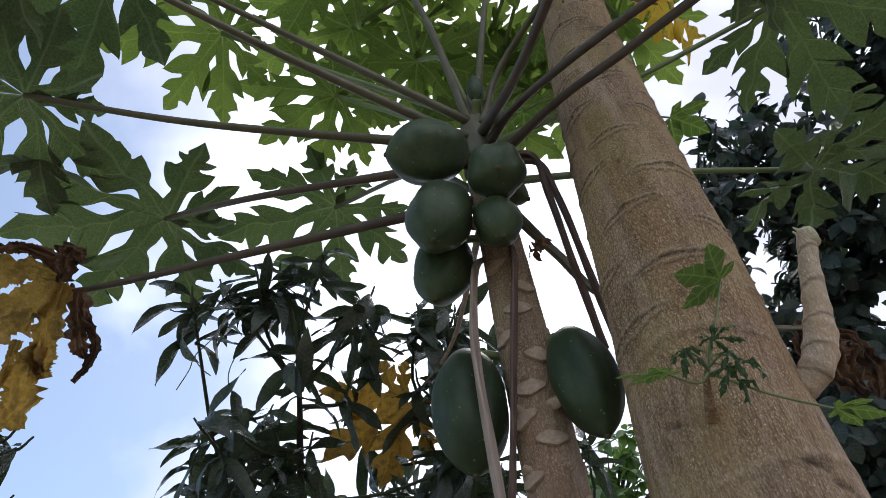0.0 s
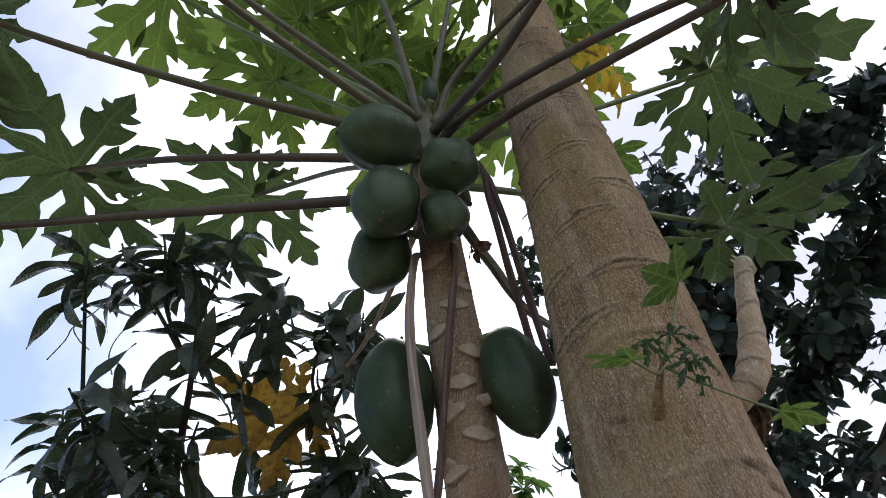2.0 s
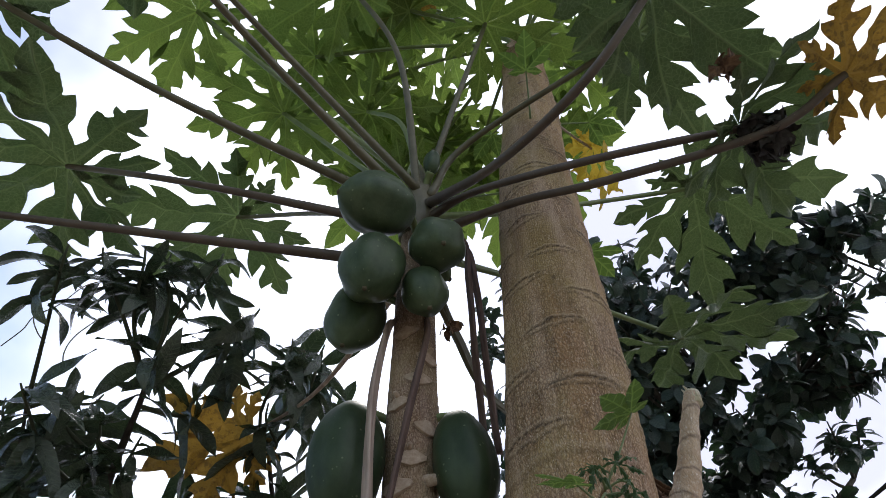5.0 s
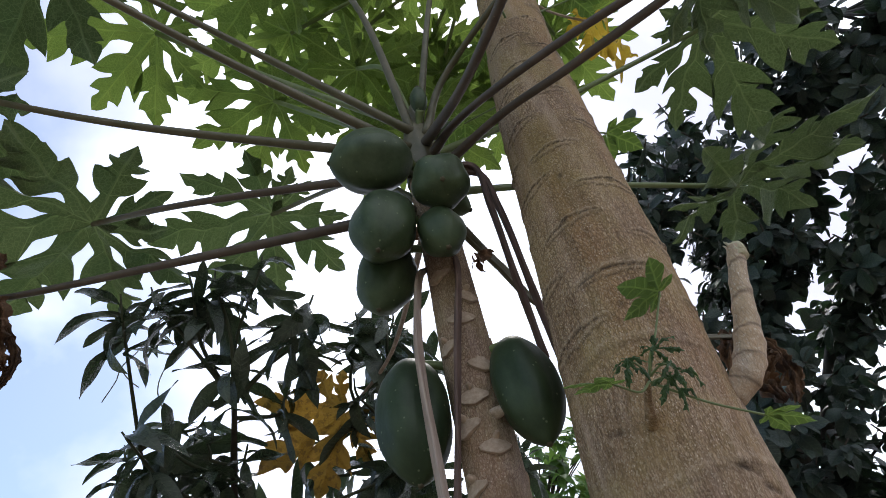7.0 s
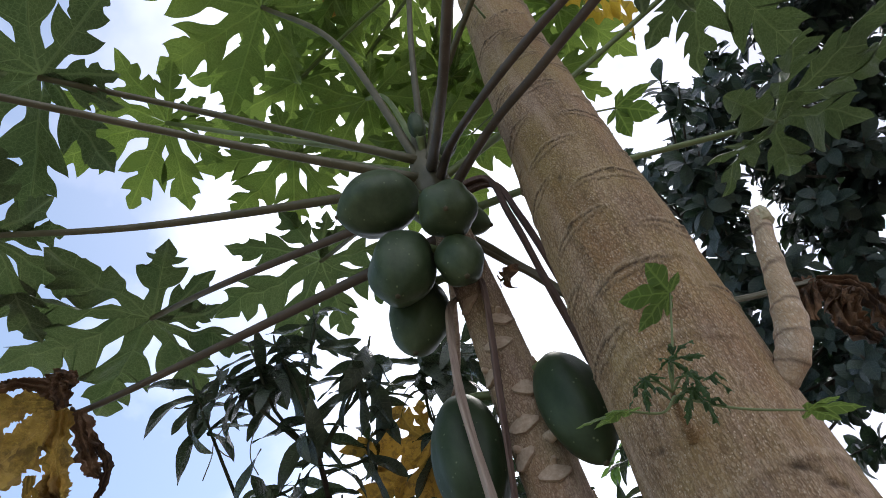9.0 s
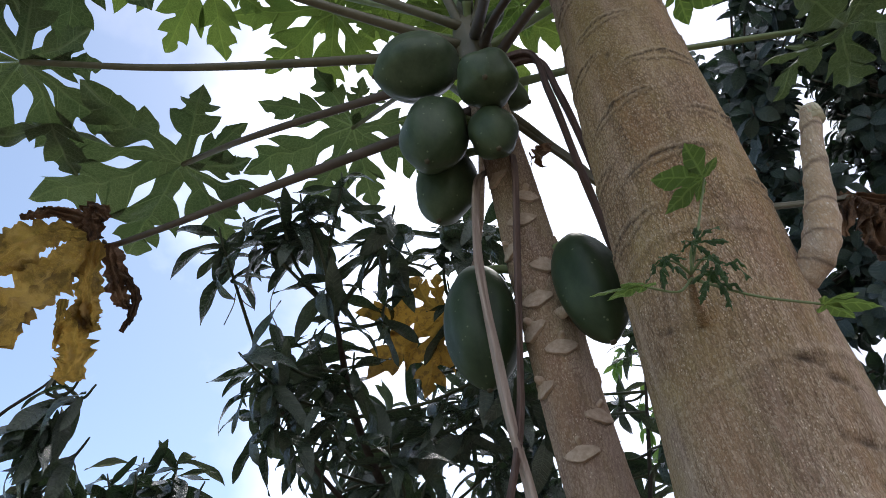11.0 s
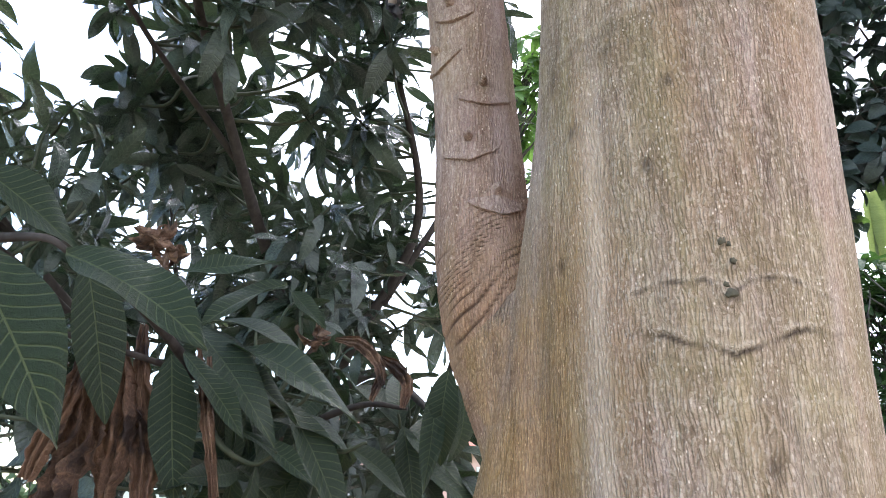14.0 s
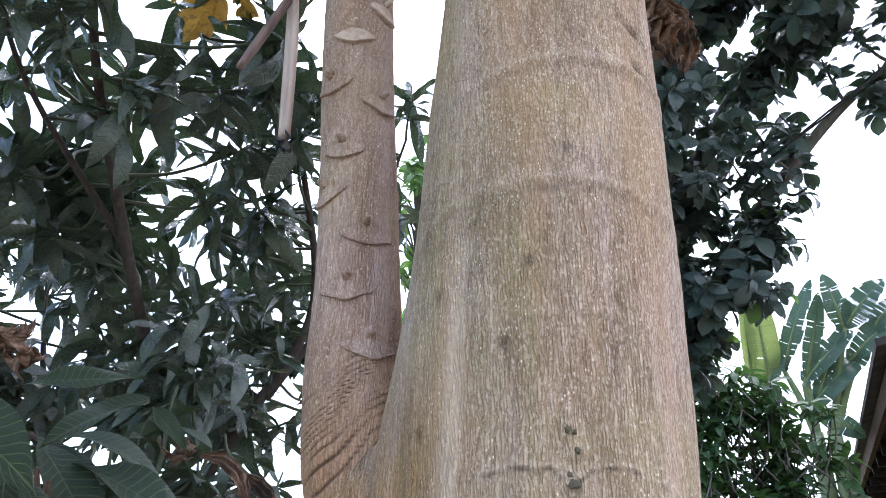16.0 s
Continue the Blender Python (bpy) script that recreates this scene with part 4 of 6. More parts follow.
pieces.append(sweep([top - np.array((0, 0, 0.02)), top + np.array((0, 0, 0.004))], [0.0112, 0.0104], 16, 1))
v, f, _ = join(pieces)
put("splintered_end", build("splintered_end", v, f, M_WOODCORE), stump, "splintered pale wood")


def fruit(at, tip_way, length, width, seed, mat=M_FRUIT, stalk=None):
    """Papaya: blunt at the stalk, drawn to a nub at the tip, with five soft ribs."""
    prof = ((0.0, 0.10), (0.02, 0.30), (0.07, 0.52), (0.18, 0.79), (0.34, 0.965), (0.50, 1.0), (0.65, 0.945), (0.78, 0.78), (0.88, 0.555), (0.945, 0.33), (0.98, 0.17), (1.0, 0.05))
    d = np.array(Vector(tip_way).normalized())
    o = np.array(at, float) - d * length * 0.5
    sway = np.array((noise.noise(Vector((seed, 1, 2))), noise.noise(Vector((seed, 5, 2))), 0)) * 0.05 * length
    pts = [o + d * length * t + sway * math.sin(math.pi * t) for t, _ in prof]

    def ribs(t, th):
        return 1 - 0.105 * (abs(math.sin(2.5 * th + seed)) ** 1.3 - 0.5) * math.sin(math.pi * min(t * 1.05, 1)) * (-1) + 0.03 * noise.noise(Vector((math.cos(th) * 1.3 + seed, math.sin(th) * 1.3, t * 3)))
    v, f = sweep(pts, [w * width * 0.5 for _, w in prof], 40, 4, ribs)
    ob = put("fruit", build("fruit", v, f, mat), papaya)
    e = o + d * length
    v, f = sweep([e - d * 0.003, e + d * 0.0015, e + d * 0.003], [0.0055, 0.0045, 0.001], 5, 2)
    put("blossom_end", build("blossom_end", v, f, M_FRUIT_TIP), ob)
    if stalk is not None:
        s = np.array(stalk, float)
        v, f = sweep([s, (s + o) / 2 + np.array((0, 0, 0.006)), o + d * 0.006], [0.008, 0.0075, 0.0095], 10, 4)
        put("fruit_stalk", build("fruit_stalk", v, f, M_PETIOLE_GREEN), ob)
    return ob


fruit((0.052, 0.700, 2.655), (-0.95, -0.12, -0.22), 0.158, 0.122, 1, stalk=(0.165, 0.775, 2.67))
fruit((0.168, 0.684, 2.560), (-0.08, -0.62, -0.78), 0.122, 0.101, 2, stalk=(0.175, 0.79, 2.63))
fruit((0.066, 0.742, 2.512), (-0.16, -0.24, -0.95), 0.188, 0.115, 3, stalk=(0.168, 0.81, 2.58))
fruit((0.163, 0.735, 2.482), (0.04, -0.25, -0.96), 0.124, 0.081, 4, stalk=(0.175, 0.815, 2.55))
fruit((0.070, 0.836, 2.482), (-0.22, -0.10, -0.96), 0.180, 0.106, 5, stalk=(0.165, 0.84, 2.56))
fruit((0.093, 0.885, 2.212), (-0.03, -0.06, -1.0), 0.235, 0.116, 6, M_FRUIT_SHADED, stalk=(0.185, 0.875, 2.29))
fruit((0.257, 0.812, 2.198), (0.06, -0.08, -1.0), 0.208, 0.097, 7, M_FRUIT_SHADED, stalk=(0.200, 0.858, 2.29))
fruit((0.205, 0.800, 2.665), (0.75, 0.1, -0.5), 0.10, 0.062, 8, stalk=(0.168, 0.79, 2.68))
fruit((0.075, 0.800, 2.815), (-0.9, 0.1, 0.1), 0.12, 0.060, 9, stalk=(0.150, 0.765, 2.79))
fruit((0.165, 0.690, 2.880), (0.0, -0.25, 0.9), 0.075, 0.036, 10, stalk=(0.160, 0.735, 2.82))
fruit((0.215, 0.745, 2.845), (0.6, -0.2, 0.6), 0.060, 0.030, 12, stalk=(0.162, 0.745, 2.82))

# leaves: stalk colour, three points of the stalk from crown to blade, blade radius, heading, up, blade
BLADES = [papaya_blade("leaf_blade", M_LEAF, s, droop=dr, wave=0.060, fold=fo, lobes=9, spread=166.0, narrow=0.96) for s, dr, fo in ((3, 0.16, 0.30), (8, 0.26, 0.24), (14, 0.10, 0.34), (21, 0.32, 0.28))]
# Upper-crown blades, using the leaf copy with sunlight in its colour.
HIGH = [papaya_blade("leaf_blade", M_LEAF_SUNLIT, s, droop=dr, wave=0.06, fold=0.30, lobes=9, spread=164.0, narrow=0.95) for s, dr in ((33, 0.2), (38, 0.3), (44, 0.12))]
GOLD = papaya_blade("leaf_blade", M_LEAF_GOLD, 51, droop=0.4, wave=0.12, fold=0.4, crumple_=0.10)
YELLOW_HANG = papaya_blade("leaf_blade", M_LEAF_YELLOW, 63, droop=0.30, wave=0.10, fold=0.35, lobes=7, tip_curl=0.8, crumple_=0.06, spread=125.0, sinus=0.36)
YELLOW_FLAT = papaya_blade("leaf_blade", M_LEAF_YELLOW, 57, droop=0.2, wave=0.05, fold=0.2)
SEEDLING = papaya_blade("leaf_blade", M_SEEDLING, 70, droop=0.25, wave=0.03, fold=0.15, lobes=5, narrow=1.30, sinus=0.48, spread=96.0, lobe=LOBE_PLAIN)

CURLED = papaya_blade("leaf_blade", M_SHRUB, 77, droop=0.6, wave=0.10, fold=0.7, lobes=7, narrow=0.6, tip_curl=1.0, sinus=0.22, spread=140.0)


def leaf_on(tree, pts, radius, blade, mat, thick=0.011, heading=None, up=(0, 0, 1), thin=0.0065, label=""):
    n = len(pts)
    thick *= 0.70
    rad = [thick * 1.3] + [thick + (thin - thick) * k / (n - 1) for k in range(1, n)]
    p = np.array(pts, float)
    v, f = sweep(p, rad, 14, 12, lambda t, th: 1 + 0.05 * math.cos(5 * th))
    stalk = put("leaf_stalk", build("leaf_stalk", v, f, mat), tree, label)
    h = Vector(heading) if heading else Vector((*(p[-1] - p[-2])[:2], 0.0))
    put("leaf_blade", blade, stalk, pose_=frame_of(p[-1], h, up, radius))
    return stalk


v, f = sweep([(0.140, 0.790, 2.620), (-0.345, 0.918, 2.645), (-0.697, 1.046, 2.712), (-0.730, 1.030, 2.712)], [0.0115, 0.0085, 0.007, 0.005], 14, 12, lambda t, th: 1 + 0.05 * math.cos(5 * th))
dead_stalk = put("leaf_stalk", build("leaf_stalk", v, f, M_PETIOLE_RED), papaya)
for mat, text, strips in (
        (M_LEAF_DEAD, "withered yellow-brown leaf hanging in limp lobes", (
            ([(-0.728, 1.028, 2.705), (-0.802, 1.023, 2.650), (-0.873, 1.030, 2.576), (-0.946, 1.034, 2.491)], [0.017, 0.057, 0.078, 0.040], 0.25),
            ([(-0.761, 1.038, 2.748), (-0.825, 0.997, 2.734), (-0.883, 0.982, 2.696), (-0.960, 0.983, 2.620)], [0.014, 0.036, 0.048, 0.026], 0.35),
            ([(-0.726, 1.008, 2.688), (-0.751, 1.053, 2.614), (-0.761, 1.098, 2.557), (-0.756, 1.124, 2.531)], [0.021, 0.028, 0.031, 0.015], 0.6),
            ([(-0.768, 1.087, 2.590), (-0.794, 1.112, 2.528), (-0.800, 1.147, 2.478), (-0.830, 1.153, 2.438)], [0.021, 0.036, 0.040, 0.022], 0.5),
            ([(-0.815, 1.077, 2.600), (-0.825, 1.100, 2.548), (-0.839, 1.125, 2.503)], [0.011, 0.011, 0.004], 0.5))),
        (M_DRY, "dark curled edges of the withered leaf", (
            ([(-0.740, 1.000, 2.745), (-0.806, 0.956, 2.753), (-0.843, 0.939, 2.737), (-0.866, 0.930, 2.725)], [0.020, 0.017, 0.014, 0.007], 0.9),
            ([(-0.706, 1.032, 2.700), (-0.707, 1.078, 2.641), (-0.704, 1.115, 2.604), (-0.694, 1.134, 2.592)], [0.021, 0.025, 0.020, 0.008], 0.9),
            ([(-0.700, 1.060, 2.668), (-0.679, 1.120, 2.619), (-0.692, 1.147, 2.578), (-0.715, 1.157, 2.546)], [0.012, 0.011, 0.010, 0.006], 0.9),
            ([(-0.720, 1.000, 2.687), (-0.722, 0.965, 2.721), (-0.706, 0.956, 2.735), (-0.690, 0.976, 2.718)], [0.020, 0.028, 0.024, 0.014], 0.6)))):
    v, f, u = join([ribbon(p, w, 3 + 5 * k, pl, (0.35, -0.85, -0.35), 0.6) for k, (p, w, pl) in enumerate(strips)])
    put("leaf_blade", build("leaf_blade", v, f, mat, u), dead_stalk, text)
leaf_on(papaya, [(0.130, 0.750, 2.690), (-0.307, 0.876, 2.790), (-0.592, 1.050, 2.962)], 0.43, BLADES[0], M_PETIOLE_RED, 0.0115, (-1.0, 0.05, 0.02), (0.05, -0.12, 1))
leaf_on(papaya, [(0.130, 0.740, 2.735), (-0.401, 0.714, 2.826), (-0.790, 0.699, 2.952)], 0.40, BLADES[1], M_PETIOLE, 0.012, (-1, -0.1, -0.1))
leaf_on(papaya, [(0.135, 0.735, 2.755), (-0.242, 0.565, 2.838), (-0.66, 0.300, 2.835)], 0.40, BLADES[2], M_PETIOLE, 0.0125)
leaf_on(papaya, [(0.150, 0.728, 2.805), (-0.285, 0.598, 3.048), (-0.575, 0.465, 3.120)], 0.44, BLADES[3], M_PETIOLE, 0.011)
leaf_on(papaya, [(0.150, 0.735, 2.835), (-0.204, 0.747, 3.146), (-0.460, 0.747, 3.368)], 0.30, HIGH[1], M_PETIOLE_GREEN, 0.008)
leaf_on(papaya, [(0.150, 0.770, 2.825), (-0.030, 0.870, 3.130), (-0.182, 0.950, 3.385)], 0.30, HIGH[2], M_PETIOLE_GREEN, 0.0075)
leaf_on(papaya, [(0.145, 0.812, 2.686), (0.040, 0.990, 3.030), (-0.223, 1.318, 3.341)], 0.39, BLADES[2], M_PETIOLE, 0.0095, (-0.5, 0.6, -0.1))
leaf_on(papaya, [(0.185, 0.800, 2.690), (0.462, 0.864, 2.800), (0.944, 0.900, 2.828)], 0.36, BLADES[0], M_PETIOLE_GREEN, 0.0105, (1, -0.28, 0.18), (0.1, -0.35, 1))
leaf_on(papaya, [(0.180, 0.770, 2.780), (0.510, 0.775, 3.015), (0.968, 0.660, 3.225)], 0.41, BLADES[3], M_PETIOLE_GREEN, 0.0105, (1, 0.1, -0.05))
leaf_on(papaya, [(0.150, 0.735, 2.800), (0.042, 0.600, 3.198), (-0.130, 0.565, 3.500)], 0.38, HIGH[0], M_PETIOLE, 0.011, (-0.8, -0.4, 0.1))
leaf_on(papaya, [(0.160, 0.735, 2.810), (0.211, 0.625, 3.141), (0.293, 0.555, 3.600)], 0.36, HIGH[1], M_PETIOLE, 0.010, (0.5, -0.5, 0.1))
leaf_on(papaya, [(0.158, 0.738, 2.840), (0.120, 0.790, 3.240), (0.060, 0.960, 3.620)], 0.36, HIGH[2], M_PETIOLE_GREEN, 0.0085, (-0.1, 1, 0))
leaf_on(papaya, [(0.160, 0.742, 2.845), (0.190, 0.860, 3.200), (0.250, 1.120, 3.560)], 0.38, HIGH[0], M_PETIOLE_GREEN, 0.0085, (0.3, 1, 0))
leaf_on(papaya, [(0.170, 0.725, 2.790), (0.247, 0.660, 2.981), (0.492, 0.300, 3.018)], 0.38, BLADES[1], M_PETIOLE, 0.011)
leaf_on(papaya, [(0.168, 0.720, 2.755), (0.195, 0.500, 2.560), (0.235, 0.300, 2.490), (0.300, 0.150, 2.600)], 0.36, BLADES[2], M_PETIOLE_RED, 0.0125, (0.3, -1, 0.2))
leaf_on(papaya, [(0.175, 0.738, 2.730), (0.222, 0.623, 2.683), (0.338, 0.431, 2.558), (0.540, 0.285, 2.555)], 0.24, BLADES[3], M_PETIOLE_RED, 0.0115, (1, -0.25, 0.45))
leaf_on(papaya, [(0.188, 0.745, 2.690), (0.281, 0.588, 2.625), (0.372, 0.447, 2.537), (0.548, 0.262, 2.505), (0.615, 0.147, 2.532)], 0.17, YELLOW_FLAT, M_PETIOLE_RED, 0.0115, (0.5, -0.85, 0.15))
# dead yellow blade caught in the twigs behind
v, f = sweep([(0.150, 0.830, 2.600), (0.100, 1.250, 2.680), (-0.003, 1.483, 2.698)], [0.0075, 0.005, 0.004], 12, 10)
yellow_stalk = put("leaf_stalk", build("leaf_stalk", v, f, M_PETIOLE_DRY), papaya)
put("leaf_blade", YELLOW_HANG, yellow_stalk, "withered yellow-brown leaf hanging among the twigs", pose_=frame_of((-0.020, 1.483, 2.690), (-0.84, 0.22, -0.46), (0.25, 0.72, 0.65), 0.245))

# green growing tip
v, f = sweep([(0.163, 0.772, 2.690), (0.161, 0.760, 2.740), (0.158, 0.746, 2.815), (0.156, 0.738, 2.880), (0.155, 0.735, 2.935)], [0.034, 0.036, 0.027, 0.014, 0.003], 24, 8, lambda t, th: 1 + 0.16 * abs(math.cos(3.5 * th + 7 * t)))
put("growing_tip", build("growing_tip", v, f, M_PETIOLE), papaya, "green growing tip between the leaf stalks")
# dried stalks hanging from the crown
for mat, pts, rad in (
        (M_PETIOLE_DRY, [(0.150, 0.850, 2.520), (0.122, 0.810, 2.446), (0.105, 0.806, 2.312), (0.103, 0.807, 2.220), (0.107, 0.810, 2.110), (0.112, 0.815, 2.000), (0.121, 0.835, 1.927), (0.128, 0.850, 1.800)], [0.005, 0.0056, 0.0060, 0.0062, 0.0064, 0.0062, 0.0060, 0.0054]),
        (M_PETIOLE_DARKDRY, [(0.190, 0.805, 2.520), (0.186, 0.785, 2.430), (0.162, 0.803, 2.270), (0.138, 0.815, 2.102), (0.121, 0.820, 2.002), (0.093, 0.810, 1.903), (0.073, 0.800, 1.838)], [0.004, 0.0048, 0.0048, 0.0042, 0.0045, 0.0042, 0.0030]),
        (M_PETIOLE_DARKDRY, [(0.190, 0.775, 2.740), (0.268, 0.775, 2.745), (0.284, 0.795, 2.650), (0.297, 0.820, 2.510), (0.308, 0.838, 2.370), (0.314, 0.845, 2.285)], [0.006, 0.0062, 0.0058, 0.0055, 0.0055, 0.0050]),
        (M_PETIOLE_DARKDRY, [(0.192, 0.785, 2.730), (0.278, 0.785, 2.735), (0.302, 0.800, 2.640), (0.321, 0.826, 2.500), (0.335, 0.846, 2.360), (0.344, 0.855, 2.275)], [0.006, 0.0062, 0.0058, 0.0055, 0.0055, 0.0050]),
        (M_PETIOLE, [(0.200, 0.800, 2.600), (0.290, 0.880, 2.560), (0.400, 0.960, 2.500), (0.650, 1.060, 2.510), (0.900, 1.140, 2.560)], [0.009, 0.008, 0.007, 0.006, 0.005])):
    v, f = sweep(pts, rad, 24, 10, lambda t, th: 1 + 0.30 * math.cos(3 * th + 2.5 * t) + 0.12 * math.cos(8 * th) + 0.1 * math.sin(t * 23 + 2 * th))
    put("dry_leaf_stalk", build("dry_leaf_stalk", v, f, mat), papaya, "dried hanging leaf stalk")


def crumple(at, size, seed, mat, stretch=(1, 1, 1), flaps=7):
    """A crumpled dry leaf: several curled flaps round one point."""
    r = random.Random(seed)
    out = []
    for k in range(flaps):
        bl = simple_blade(seed * 9 + k, r.uniform(0.35, 0.7), 9, 3, r.uniform(1.4, 3.4), r.uniform(-0.9, 0.9), 0.14)
        m = frame_of((0, 0, 0), (r.uniform(-1, 1) * stretch[0], r.uniform(-1, 1) * stretch[1], r.uniform(-1, 0.6) * stretch[2]), (r.uniform(-1, 1), r.uniform(-1, 1), r.uniform(-1, 1)), size * r.uniform(0.6, 1.1))
        mm = np.array(m)
        vv = np.array(bl[0]) @ mm[:3, :3].T + np.array(at)
        vv = vv + np.array([[noise.noise(Vector(tuple(q * 40))) * 0.012 * size / 0.1, noise.noise(Vector(tuple(q * 40 + 9))) * 0.012 * size / 0.1, 0] for q in vv])
        out.append((vv, bl[1], bl[2]))
    v, f, u = join(out)
    return build("crumpled_leaf", v, f, mat, u)


put("dry_leaf_clump", crumple((0.568, 0.276, 2.535), 0.060, 3, M_SPIDER, flaps=110), papaya, "blackened crumpled leaf clump on a stalk")
put("dry_leaf_clump", crumple((0.440, 0.210, 2.545), 0.035, 5, M_DRY, (0.4, 0.4, 1.6), 12), papaya, "shrivelled brown leaf")
put("dry_leaf_clump", crumple((0.128, 0.850, 1.795), 0.022, 14, M_SPIDER, flaps=9), papaya, "dark shrivelled end of a dry stalk")
put("dry_leaf_clump", crumple((0.110, 0.860, 2.640), 0.05, 8, M_DRY, flaps=9), papaya, "shrivelled brown flower remains")
put("dry_leaf_clump", crumple((0.230, 0.790, 2.47), 0.035, 9, M_DRY, flaps=7), papaya, "dark shreds of dry sheath")
strips = (([(0.90, 1.14, 2.56), (0.91, 1.14, 2.50), (0.90, 1.15, 2.44), (0.92, 1.15, 2.38)], [0.012, 0.030, 0.034, 0.014]), ([(0.90, 1.14, 2.56), (0.96, 1.14, 2.52), (0.98, 1.16, 2.45), (0.96, 1.17, 2.39)], [0.012, 0.024, 0.028, 0.010]),
          ([(0.90, 1.14, 2.56), (0.86, 1.13, 2.53), (0.84, 1.15, 2.47)], [0.012, 0.03, 0.01]))
v, f, u = join([ribbon(p, w, 61 + 4 * k, 1.0, (-0.3, -0.9, -0.2), 0.5) for k, (p, w) in enumerate(strips)])
put("dry_leaf_clump", build("withered_leaf", v, f, M_DRY, u), papaya, "crumpled brown dry leaf hanging behind the stump")
put("dry_leaf_clump", crumple((0.91, 1.14, 2.49), 0.052, 12, M_DRY, (0.8, 0.6, 1.2), 9), papaya, "crumpled brown dry leaf")

# seedling rooted on the trunk
sprout = thing("papaya_seedling", (0.322, 0.622, 1.965), "small green papaya seedling growing out of the trunk", "seedling")
base = (0.321, 0.617, 1.998)
v, f = sweep([(0.325, 0.632, 1.994), base, (0.315, 0.596, 2.006), (0.311, 0.570, 2.014)], [0.0085, 0.0070, 0.0045, 0.0025], 12, 5)
put("stem", build("stem", v, f, M_BARK), sprout, "corky brown stem")
for pts, r, h, up, blade in (([(0.311, 0.570, 2.012), (0.332, 0.552, 2.058), (0.353, 0.538, 2.108)], 0.066, (-0.9, -0.3, -0.05), (0.05, 0.30, 0.95), SEEDLING),
                             ([(0.311, 0.572, 2.008), (0.290, 0.562, 1.988), (0.258, 0.548, 1.990)], 0.054, (-1, -0.15, 0.04), (0.1, -0.45, 1), SEEDLING),
                             ([(0.313, 0.572, 2.006), (0.355, 0.560, 1.968), (0.408, 0.560, 1.947)], 0.046, (1, -0.2, -0.25), (0, -0.15, 1), SEEDLING),
                             ([(0.311, 0.570, 2.012), (0.298, 0.556, 2.018), (0.286, 0.550, 2.020)], 0.034, (-0.5, -0.3, -0.7), (-0.5, -0.8, 0.3), CURLED),
                             ([(0.312, 0.568, 2.012), (0.314, 0.556, 2.026), (0.318, 0.550, 2.034)], 0.034, (0.5, -0.3, 0.35), (0, -0.9, 0.4), CURLED),
                             ([(0.312, 0.568, 2.012), (0.320, 0.554, 2.014), (0.328, 0.548, 2.010)], 0.038, (0.7, -0.3, -0.5), (0.2, -0.9, 0.4), CURLED),
                             ([(0.312, 0.572, 2.006), (0.318, 0.556, 2.000), (0.322, 0.550, 1.994)], 0.036, (0.25, -0.2, -0.95), (0.1, -0.95, 0.2), CURLED)):
    leaf_on(sprout, pts, r, blade, M_PETIOLE_GREEN, 0.0018, h, up, 0.0012)

# the main trunk's own crown
rng = random.Random(23)
for k in range(17):
    th = k * 2.4 + 0.5
    el = radians(rng.uniform(8, 62))
    ln = rng.uniform(0.42, 0.62)
    b = np.array((0.452, 0.61, rng.uniform(3.62, 3.84)))
    d = np.array((math.cos(th) * math.cos(el), math.sin(th) * math.cos(el), math.sin(el)))
    e = b + d * ln
    yellow = k in (4, 9)
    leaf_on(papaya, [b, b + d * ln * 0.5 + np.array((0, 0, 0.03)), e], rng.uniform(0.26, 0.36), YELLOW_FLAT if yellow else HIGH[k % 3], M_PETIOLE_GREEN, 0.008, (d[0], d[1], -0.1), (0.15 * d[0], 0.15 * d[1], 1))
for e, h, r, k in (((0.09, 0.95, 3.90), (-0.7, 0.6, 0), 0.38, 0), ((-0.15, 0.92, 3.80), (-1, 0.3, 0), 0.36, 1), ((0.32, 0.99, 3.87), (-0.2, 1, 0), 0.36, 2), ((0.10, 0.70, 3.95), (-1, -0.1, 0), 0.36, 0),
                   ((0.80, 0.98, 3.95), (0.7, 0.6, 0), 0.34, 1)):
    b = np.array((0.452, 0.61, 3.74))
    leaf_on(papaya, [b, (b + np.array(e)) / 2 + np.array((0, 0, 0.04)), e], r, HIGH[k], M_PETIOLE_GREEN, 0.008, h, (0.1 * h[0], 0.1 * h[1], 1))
leaf_on(papaya, [(0.46, 0.64, 3.55), (0.62, 0.74, 3.55), (0.80, 0.80, 3.60)], 0.20, GOLD, M_PETIOLE_DRY, 0.006, (0.7, 0.3, -0.5), (0.3, -0.6, 0.6), 0.004, "yellow leaf below the upper crown")
for k, zz in enumerate((2.75, 2.9, 3.05, 3.2, 3.35)):
    x, y, r = (np.interp(zz, AXIS[:, 0], AXIS[:, q]) for q in (1, 2, 3))
    th = 0.4 + k * 1.9
    b = np.array((x + r * math.cos(th), y + r * math.sin(th), zz))
    d = np.array((math.cos(th), math.sin(th), 0.5))
    leaf_on(papaya, [b, b + d * 0.05, b + d * 0.10], 0.10, SEEDLING, M_PETIOLE_GREEN, 0.003, (d[0], d[1], 0.1), (0, 0, 1), 0.002)

